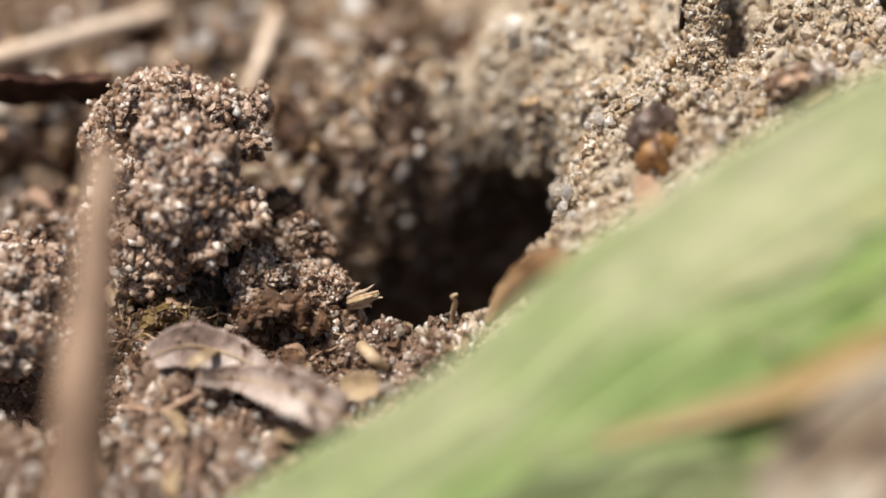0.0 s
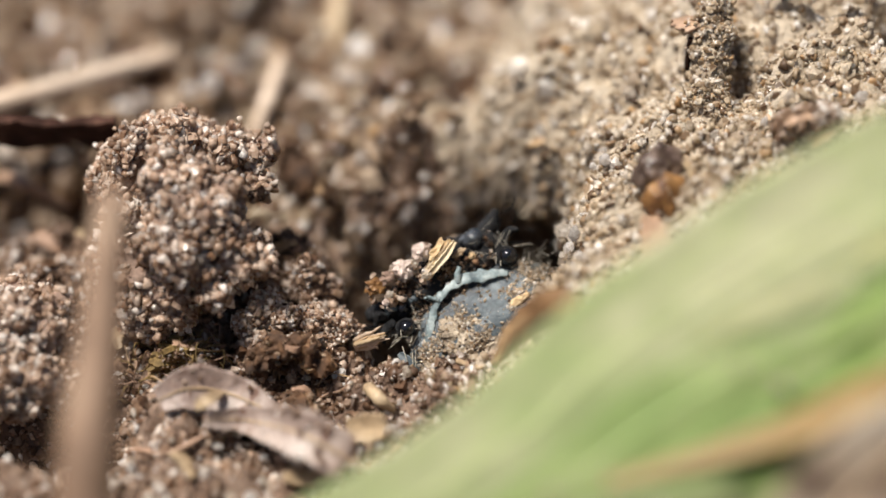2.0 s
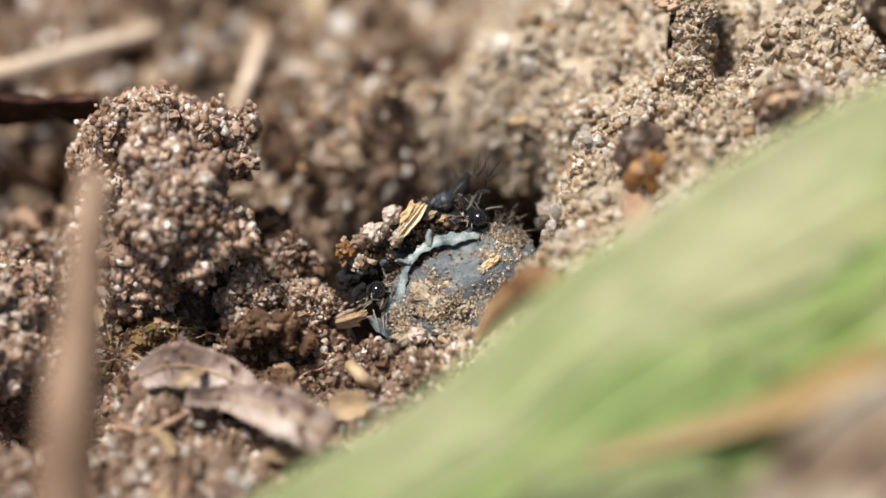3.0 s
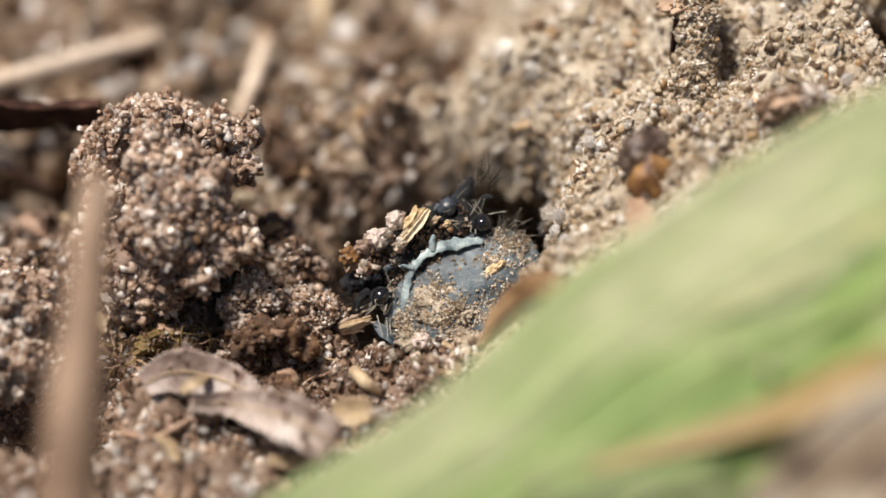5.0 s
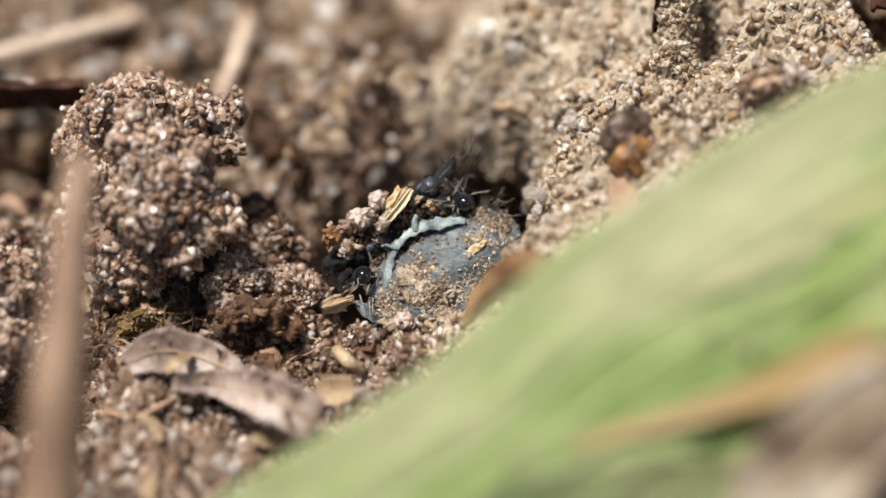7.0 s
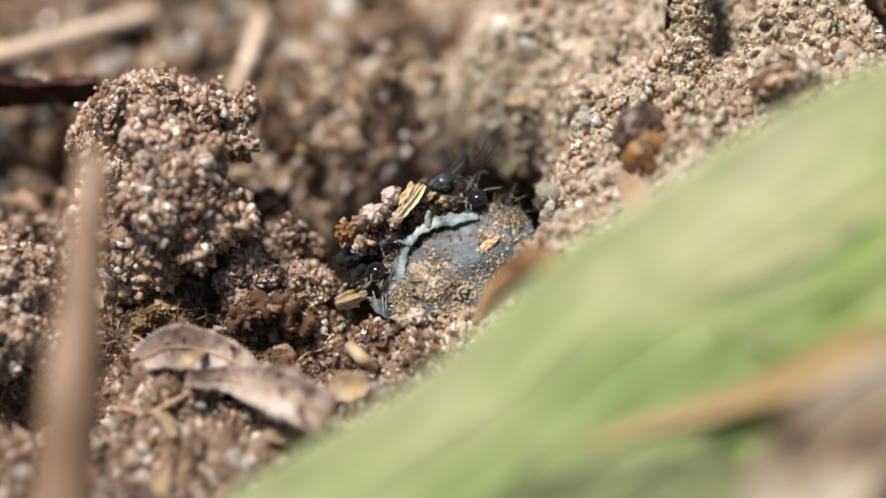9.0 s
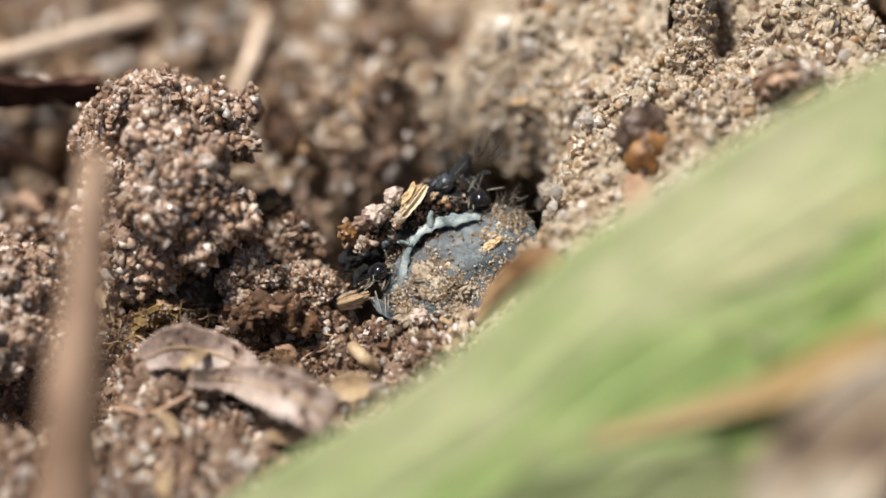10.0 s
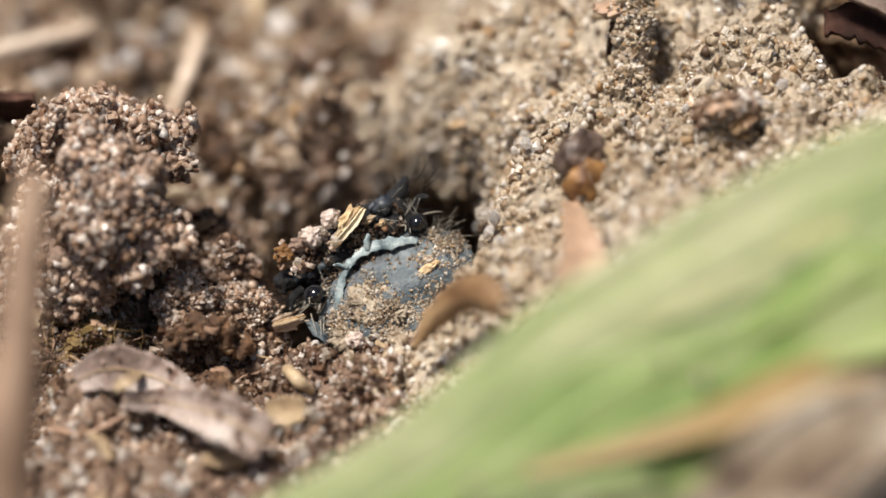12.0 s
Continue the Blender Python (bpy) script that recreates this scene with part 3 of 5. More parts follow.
build_clod("soil_clod", "tall crumbly heap of brown soil grains beside the burrow",
           [(-9.9, 4.61, 4.4, 0.8), (-9.1, 5.19, 4.7, 0.85), (-8.08, 5.17, 4.4, 1.1), (-6.77, 4.94, 4.29, 1.0), (-5.89, 4.90, 4.55, 0.6),
            (-5.97, 4.13, 3.84, 0.6), (-10.5, 4.32, 3.65, 0.75), (-8.41, 3.05, 4.73, 1.0), (-7.44, 2.25, 4.29, 1.2), (-8.23, 1.83, 3.53, 1.2),
            (-6.87, 1.95, 3.66, 1.0), (-6.12, 1.58, 2.95, 0.85), (-7.08, 1.45, 2.51, 1.0), (-9.67, 3.05, 2.94, 1.1), (-9.47, 2.09, 2.17, 1.1),
            (-8.32, 1.40, 1.86, 1.0), (-9.06, 1.43, 1.14, 1.1), (-8.86, 4.39, 2.48, 1.9), (-8.58, 3.78, 0.91, 2.3)], 32000, CRUST, 0.03, 0.17, seed=3)
build_clod("soil_clod", "upright clod of pale sand grains on the bank",
           [(7.92, 5.3, 5.7, 0.62), (7.85, 5.8, 6.0, 0.68), (7.9, 6.3, 6.35, 0.66), (8.0, 6.8, 6.75, 0.7), (8.1, 7.3, 7.15, 0.66), (8.15, 7.8, 7.5, 0.6)],
           5200, SAND, 0.02, 0.11, core=BRIGHT_EARTH, seed=40, knob=3)
build_clod("soil_clod", "crumb of pinkish tan soil on the bank", [(9.9, 2.85, 6.95, 0.38), (10.5, 2.8, 7.2, 0.4), (11.1, 2.9, 7.3, 0.36)], 1500, CRUST, 0.03, 0.13, core=BRIGHT_EARTH, seed=44)
build_clod("soil_clod", "low crumb of sandy soil on the rim of the burrow",
           [(-3.38, 1.29, 0.48, 0.5), (-4.16, 1.20, 0.69, 0.6), (-3.89, 0.87, 0.20, 0.5)], 6500, CRUST, 0.02, 0.1, seed=47)
build_clod("soil_clod", "crumb of soil grains at the foot of the tall heap",
           [(-5.6, 1.15, 1.45, 0.5), (-5.05, 0.85, 1.2, 0.42), (-6.1, 0.9, 1.1, 0.5), (-5.9, 0.5, 0.7, 0.4)], 3200, CRUST, 0.02, 0.11, seed=57)
build_clod("soil_clod", "loose heap of brown soil grains", [(-12.91, 0.61, 1.42, 1.3), (-12.09, -0.07, 1.12, 1.2), (-12.96, -0.93, 0.76, 1.4), (-11.80, -1.01, 0.37, 0.9)],
           11000, CRUST, 0.03, 0.14, seed=52)


def build_humus(label, at, spread_by, count, seed, mats=None, name="humus_clod", category="soil clod", arch=()):
    """A jagged heap of rotted flakes."""
    pick = random.Random(seed)
    root = new(name)
    mats = mats or (HUMUS, HUMUS, STALK, HUMUS, ROOT, HUMUS)
    root.matrix_basis = place(*at)
    tagged(root, label, category)
    if arch:
        bits = [lump(c, r, seed + k, 0.9, 1.7, 3) for k, (c, r) in enumerate(arch)]
        body = joined(bits)
    else:
        body = lump((0, 0, 0), spread_by * 0.9, seed, 1.0, 1.7, 4, (1, 0.85, 0.7))
    inner = part("core", mesh_of("core", *body, mats[0]), root)
    if arch:
        union = inner.modifiers.new("union", 'REMESH')
        union.mode, union.voxel_size = 'VOXEL', 0.06 * MM
    for i in range(count):
        l = pick.uniform(0.25, 0.6) * spread_by
        v, f = ribbon([(-l, 0, 0), (0, pick.uniform(-0.1, 0.1), pick.uniform(0, 0.15)), (l, 0, pick.uniform(-0.1, 0.1))], [0.15, pick.uniform(0.4, 0.8) * spread_by, 0.12],
                      (0, 0.1, 1), 0.15, pick.uniform(-0.12, 0.12), ragged=0.05, rows=5)
        fl = part("flake", mesh_of("flake", v, f, pick.choice(mats)), root)
        d = Vector((pick.gauss(0, 0.8), pick.gauss(0, 0.7), abs(pick.gauss(0.4, 0.6)))).normalized() * spread_by * pick.uniform(0.6, 0.85)
        if arch:
            c, r = arch[i % len(arch)]
            d = Vector(c) + d.normalized() * r * 0.8
        fl.matrix_basis = place(*d, pick.uniform(-35, 35), pick.uniform(-35, 35), pick.uniform(0, 360))
    p, n = scatter_points(*body, int(700 * spread_by ** 2), lambda c: 0.05 + (c[:, 2] > 0.1 * spread_by))
    gv, gf = grains(p, n, 0.02, 0.09, power=2.4)
    tagged(part("grit", mesh_of("grit", gv, gf, BROWN if mats[0] is HUMUS else LOAM, None), root), kind="stuff")


build_humus("jagged dark brown crumb of rotted plant matter", (-4.75, -0.4, 0.3), 0.7, 18, 61,
            arch=(((-0.95, 0.0, 0.25), 0.42), ((-0.6, 0.2, 0.62), 0.4), ((-0.05, 0.2, 0.72), 0.4), ((0.45, 0.15, 0.55), 0.38), ((0.85, 0.0, 0.2), 0.4), ((0.2, 0.75, 0.2), 0.5)))
build_humus("jagged dark brown crumb of rotted plant matter", (-4.55, -1.55, -0.3), 0.6, 7, 62)
build_humus("olive brown crumb of rotted moss and roots", (-6.44, 2.37, -0.24), 0.8, 10, 64)
build_clod("humus_clod", "reddish brown crumb behind the heap", [(-5.00, 8.37, 0.83, 0.75), (-4.59, 7.70, 0.81, 0.6)], 200, HUMUS, 0.05, 0.2, core=HUMUS, seed=66)
build_clod("humus_clod", "dark brown crumb on the flat", [(-2.21, 11.80, 1.17, 0.65)], 150, HUMUS, 0.05, 0.2, core=HUMUS, seed=69)
build_humus("dark brown crumb beside the heap", (-5.07, 4.31, 0.78), 0.75, 16, 82)
pick = random.Random(83)
for i in range(16):
    cx, cy = pick.uniform(-13, 2), pick.uniform(9.5, 26)
    build_clod("humus_clod", "dark brown crumb of rotted soil on the flat", [(cx, cy, float(ground_height(np.array([cx]), np.array([cy]))[0]) + 0.15, pick.uniform(0.4, 0.8))],
               120, HUMUS, 0.05, 0.22, core=HUMUS, seed=90 + i, knob=4)
build_humus("small olive brown tuft of moss and roots", (-8.3, 0.2, 0.1), 0.7, 9, 74, (MOSS, MOSS, STALK, MOSS), "moss_tuft", "moss")


# ---- dead plant pieces ----
UP = (0, -0.5, 1)


def build_leaf(label, points, widths, material, facing=UP, name="dead_leaf", category="dead leaf", grit=0, vein=False, **shape):
    base = np.array(points[len(points) // 2])
    v, f = ribbon(points, widths, facing, **shape)
    ob = thing(name, mesh_of(name, v - base, f, material, True), label, category, place(*base))
    if vein:
        lift = np.array(facing) / np.linalg.norm(facing) * (shape.get("thick", 0.08) / 2 + 0.02)
        vv, vf = tube([tuple(np.array(p) + lift) for p in points], [0.035 * w for w in widths], 6, 0.1)
        part("midrib", mesh_of("midrib", vv - base, vf, TANLEAF, True), ob)
    if grit:
        tri = np.array([q[:3] for q in f] + [(q[0], q[2], q[3]) for q in f if len(q) == 4])
        p, n = scatter_points(v, tri, grit * 2)
        up = n[:, 2] > 0.2
        gv, gf = grains(p[up], n[up], 0.02, 0.13, power=2.5)
        tagged(part("grit", mesh_of("grit", gv - base, gf, LOAM, None), ob), kind="stuff")
    return ob


def build_stem(name, label, points, radii, material, category="straw", sides=10, wobble=0.04):
    base = np.array(points[0])
    v, f = tube(points, radii, sides, wobble)
    return thing(name, mesh_of(name, v - base, f, material, True), label, category, place(*base))


build_leaf("greyish purple dead leaf scrap with dark spots", [(-8.6, -2.4, 0.9), (-7.75, -2.1, 1.1), (-6.65, -1.95, 0.8), (-5.2, -2.6, 0.6)],
           [0.7, 1.35, 1.3, 0.7], LEAF, (0.0, -0.6, 0.8), grit=45, vein=True, thick=0.1, curl=0.1, ragged=0.06)
build_leaf("greyish brown curled dead leaf scrap lying on the soil", [(-7.18, -3.29, 1.01), (-5.96, -2.87, 0.55), (-4.36, -4.26, 1.42), (-2.94, -4.89, 1.02)],
           [0.4, 0.8, 1.4, 1.35], LEAF, (0.1, -0.7, 0.7), grit=45, vein=True, thick=0.12, curl=0.12, ragged=0.06)
build_leaf("pale tan torn leaf edge on the grey leaf", [(-7.41, -3.02, 1.23), (-7.04, -2.91, 1.50), (-6.72, -1.86, 0.78)], [0.25, 0.4, 0.2], TANLEAF, thick=0.06, ragged=0.05)
build_leaf("small yellowish tan leaf scrap", [(-2.99, -3.12, 0.37), (-2.40, -3.19, 0.54), (-1.86, -3.45, 0.90)], [0.7, 0.9, 0.6], TANLEAF, (0, -0.7, 0.7), thick=0.1, curl=0.1, ragged=0.08)
build_leaf("orange brown leaf scrap under the grey leaf", [(-4.82, -4.87, 0.24), (-4.18, -4.72, 0.04), (-3.53, -4.53, -0.05)], [0.3, 0.5, 0.3], TANLEAF, thick=0.08)
build_leaf("reddish brown curled dead leaf tip over the rim of the burrow",
           [(1.32, -2.12, 2.13), (1.79, -2.00, 3.15), (2.45, -2.32, 4.29), (3.05, -2.96, 5.08), (3.57, -3.66, 5.35)], [0.15, 0.7, 1.0, 1.1, 0.6], REDLEAF, (-0.3, -0.75, 0.6), thick=0.14, curl=-0.3, ragged=0.05)
build_leaf("pinkish tan dead leaf beside the seed husk", [(5.87, 1.17, 4.96), (5.94, -0.85, 5.63), (6.02, -2.14, 5.69), (5.73, -3.97, 6.06)], [0.4, 0.85, 1.3, 1.6], PINKLEAF, (0, -0.8, 0.6),
           thick=0.12, curl=0.1)
build_leaf("pinkish tan curled flake on a crumb of soil", [(9.63, 2.70, 6.9), (10.0, 2.6, 7.5), (10.6, 2.65, 7.6)], [0.2, 0.45, 0.3], PINKLEAF, (0.1, -0.6, 0.8), thick=0.15, curl=0.25, ragged=0.1)
build_leaf("reddish brown flake on a crumb of soil", [(10.6, 2.3, 6.8), (10.9, 2.4, 7.05), (11.3, 2.6, 7.15)], [0.2, 0.4, 0.25], REDLEAF, (0.3, -0.6, 0.7), thick=0.12, curl=0.2, ragged=0.08)
build_stem("straw", "long pale dry straw lying behind the clod", [(-18.04, 11.1, 0.15), (-15.18, 11.8, 1.03), (-12.28, 13.15, 1.08), (-9.45, 14.75, 0.91)], [0.38, 0.36, 0.33, 0.28], PALESTRAW, wobble=0.12)
build_stem("straw", "short tan straw leaning on the soil", [(-6.7, 10.7, 0.15), (-6.2, 12.05, 0.73), (-5.95, 13.4, 0.80), (-5.8, 14.7, 0.80)], [0.2, 0.25, 0.29, 0.24], PALESTRAW, wobble=0.2)
build_stem("straw", "thin tan straw far behind the burrow", [(-3.96, 15.90, 0.10), (-3.94, 17.39, 0.68), (-4.00, 20.37, 0.45)], [0.25, 0.3, 0.25], STRAW)
def build_bark(label, ends, height, thick, lean):
    """A strip of bark on edge: a thin, uneven plate that leans forward."""
    a, b = (np.array(p) for p in ends)
    v, f, n = [], [], 40
    for i in range(n + 1):
        t = i / n
        p = a + (b - a) * t
        for u, k in ((0, 0), (0.5, 0), (1, 0), (1, 1), (0.5, 1), (0, 1)):
            wave = 0.12 * vnoise(np.array([t * 9 + 2]), np.array([u * 3.0 + k]), 1)[0] + 0.05 * vnoise(np.array([t * 31]), np.array([u * 5.0 + k]), 2)[0]
            tall = height * (1 - 0.15 * t ** 3)
            v.append((p[0], p[1] - lean * u + thick * k + wave, p[2] + tall * (u - 1) + 0.5 * wave))
    for i in range(n):
        for j in range(6):
            q = i * 6
            f.append((q + j, q + (j + 1) % 6, q + 6 + (j + 1) % 6, q + 6 + j))
    f += [tuple(range(5, -1, -1)), tuple(range(n * 6, n * 6 + 6))]
    base = (a + b) / 2
    return thing("bark_piece", mesh_of("bark_piece", np.array(v) - base, f, BARK), label, "bark", place(*base))


build_bark("dark brown strip of bark over a hollow", ((-17.35, 7.18, 4.3), (-10.57, 7.57, 3.85)), 1.4, 0.35, 0.5)
build_leaf("dark brown scrap of bark in a hollow", [(-14.52, -1.06, -0.12), (-13.16, -1.04, 0.24), (-12.18, -1.26, -0.21)], [0.9, 1.0, 0.5], BARK, (0, 0.1, 1),
           name="bark_piece", category="bark", thick=0.2, ragged=0.1)
build_leaf("long brown dead leaf strip over a dark gap", [(9.9, 8.9, 7.7), (11.4, 8.15, 8.65), (13.2, 7.65, 8.6), (14.85, 6.73, 8.5), (15.94, 6.22, 8.25), (18.0, 5.4, 7.6)], [0.2, 0.35, 0.42, 0.5, 0.55, 0.4],
           STRIP, UP, thick=0.2, curl=0.12, ragged=0.04)
# this bark_piece is an added dark sheet that imitates the shade in the gap
build_leaf("blackish sheet standing for the shade under the leaf strip", [(13.9, 6.9, 7.3), (15.0, 6.7, 7.5), (16.2, 6.3, 7.3), (17.5, 6.0, 7.1)], [0.7, 1.3, 1.5, 1.2], BARK, (0, -0.5, 0.85),
           name="bark_piece", category="bark", thick=0.25, curl=0.15, ragged=0.12)
build_stem("rootlet", "thin twisted brown rootlet by the heap", [(-16.06, 12.28, -2.62), (-14.06, 7.65, 1.05), (-13.34, 7.44, 0.74), (-12.53, 7.76, -0.22)], [0.2, 0.24, 0.2, 0.1], STALK, "root")
build_stem("dry_stalk", "upright brown dead stalk standing in the soil", [(-9.9, -18.0, -0.6), (-9.3, -11.68, 6.30), (-8.9, -8.22, 9.35), (-8.67, -5.51, 11.57)],
           [1.0, 0.84, 0.6, 0.38], DRYSTALK, "stalk")
build_stem("rootlet", "thin curved tan rootlet lying on the soil", [(-10.12, -2.07, -1.90), (-9.29, -3.20, -0.34), (-8.30, -3.71, 0.04), (-7.48, -3.44, 0.29), (-7.18, -3.39, 0.47)],
           [0.04, 0.09, 0.08, 0.1, 0.04], STALK, "root")
build_stem("rootlet", "short pale rootlet among the soil grains", [(-9.12, 0.26, -0.28), (-9.18, -0.01, -0.40), (-8.94, -0.79, -0.10)], [0.05, 0.06, 0.04], ROOT, "root")
build_stem("plant_chip", "short orange tan plant chip near the rim", [(-2.45, -1.10, 0.18), (-2.10, -1.70, 0.28), (-1.70, -1.73, -0.15)], [0.2, 0.22, 0.14], TANLEAF, "plant scrap", 7, 0.12)
build_stem("rootlet", "thin dark rootlet beside the upright clod", [(7.35, 6.84, 5.68), (7.35, 6.90, 6.24), (7.39, 6.97, 7.20)], [0.06, 0.1, 0.08], BARK, "root")
build_leaf("small pinkish tan flake on top of the upright clod", [(7.12, 8.13, 7.09), (7.24, 7.57, 7.39), (7.46, 6.99, 7.50)], [0.5, 0.8, 0.4], PINKLEAF, thick=0.1, ragged=0.1)
build_leaf("tan flake of plant matter on the bank", [(2.55, 7.6, 2.5), (2.81, 7.3, 2.87), (3.05, 7.3, 2.98)], [0.12, 0.26, 0.12], ROOT, thick=0.12)


def build_hairs():
    """Hair-thin roots straggling over the soil between the heap and the burrow."""
    pick = random.Random(5)
    for i in range(30):
        x, y, a = pick.uniform(-11, -2.5), pick.uniform(-2.5, 2.2), pick.uniform(0, 6.28)
        line = []
        for k in range(5):
            line.append((x, y, float(ground_height(np.array([x]), np.array([y]))[0]) + pick.uniform(0.05, 0.35)))
            a += pick.uniform(-0.6, 0.6)
            x, y = x + 0.32 * math.cos(a), y + 0.32 * math.sin(a)
        if np.hypot(x, y - 3.9) > 4.4:
            r = pick.uniform(0.012, 0.035)
            build_stem("rootlet", "hair-thin brown rootlet straggling over the soil", line, [r * 0.6, r, r, r, r * 0.4], pick.choice((STALK, ROOT, BARK)), "root", 5)


build_hairs()


def build_root_tangle():
    """A low tangle of olive brown rootlets and moss stems on the soil."""
    pick = random.Random(12)
    root = new("root_tangle")
    root.matrix_basis = place(-8.0, 0.1, 0.2)
    tagged(root, "low tangle of olive brown rootlets and moss stems", "roots")
    for i in range(110):
        x, y, a = pick.gauss(-0.2, 1.0), pick.gauss(0.1, 0.6), pick.uniform(0, 6.28)
        z = float(ground_height(np.array([x - 8.0]), np.array([y + 0.1]))[0]) - 0.2
        pts = []
        for k in range(4):
            pts.append((x, y, z + 0.08 + pick.uniform(0, 0.35) * (k in (1, 2))))
            a += pick.uniform(-0.9, 0.9)
            x, y = x + 0.3 * math.cos(a), y + 0.3 * math.sin(a)
        v, f = tube(pts, [0.012, 0.028, 0.024, 0.008], 5, 0.2)
        part("rootlet", mesh_of("rootlet", v, f, (MOSS, STALK, MOSS, HUMUS, MOSS)[i % 5], True), root)


build_root_tangle()


def build_straw_chip():
    """A frayed scrap of straw: a bundle of fibres that end unevenly."""
    root = new("straw_chip")
    a, b = Vector((-2.89, 0.79, 0.14)), Vector((-1.92, 0.39, 0.88))
    root.matrix_basis = place(*a)
    tagged(root, "small frayed straw chip at the rim of the burrow", "straw")
    d = b - a
    v, f = tube([(0, 0, 0), tuple(d * 0.3), tuple(d * 0.62), tuple(d * 0.86)], [0.09, 0.15, 0.14, 0.06], 9, 0.4)
    part("stem", mesh_of("stem", v, f, PALESTRAW, True), root)
    for i in range(16):
        off = Vector((random.uniform(-0.06, 0.06), random.uniform(-0.13, 0.13), (i - 7.5) * 0.02))
        end = d * random.uniform(0.6, 1.12) + off * random.uniform(1.3, 2.2)
        v, f = tube([off * 0.8, d * 0.35 + off * 1.1, d * 0.6 + off * 1.2, end], [0.075, 0.09, 0.06, 0.016], 5, 0.3)
        part("fibre", mesh_of("fibre", v, f, (PALESTRAW, STRAW, ROOT)[i % 3], True), root)


build_straw_chip()


def build_seed():
    at = np.array((6.19, 2.18, 5.65))
    root = new("seed_husk")
    root.matrix_basis = place(*at, -20, 12, 10)
    tagged(root, "glossy dark brown seed husk with an amber side on the bank", "seed")
    v, f = lump((0, 0, 0.05), 0.92, 5, 0.45, 1.5, 4, (0.7, 0.55, 0.95))
    part("shell", mesh_of("shell", v, f, HUSK, True), root)
    v, f = lump((0.1, -0.62, -0.5), 0.8, 5, 0.5, 1.5, 3, (0.74, 0.55, 0.9))
    part("kernel", mesh_of("kernel", v, f, AMBER, True), root, "translucent amber kernel showing at the split")
    v, f = ribbon([(0.55, -0.4, 0.65), (0.78, -0.65, 0.3), (0.85, -0.95, -0.1)], [0.15, 0.26, 0.15], (0.2, -0.7, 0.6), 0.07, 0.1, ragged=0.05)
    part("split_side", mesh_of("split_side", v, f, TANLEAF, True), root, "pale tan split edge")


build_seed()


def build_wall_crumb():
    v, f = lump((0, 0, 0), 0.34, 77, 0.5, 1.5, 3, (1.1, 0.5, 0.8))
    thing("soil_crumb", mesh_of("soil_crumb", v, f, SOFTQUARTZ), "pale pinkish crumb stuck to the wall of the burrow", "soil crumb", place(-3.75, 3.55, 0.25, 10, 15, 0))


build_wall_crumb()


def build_fibre():
    """A short pale fibre standing on the rim; the larva bends it down."""
    base = Vector((0.31, -0.26, 0.45))
    root = new("plant_fibre")
    root.matrix_basis = place(*base)
    tagged(root, "short pale curled plant fibre standing on the rim", "fibre")
    v, f = tube([(0, 0, -0.2), (-0.02, 0, 0.3), (0.05, 0, 0.75), (-0.03, 0.02, 0.95), (0.12, 0.03, 1.05)], [0.11, 0.09, 0.08, 0.08, 0.05], 7, 0.12)
    part("strand", mesh_of("strand", v, f, TANLEAF, True), root)
    return root, base


fibre, FIBRE_AT = build_fibre()


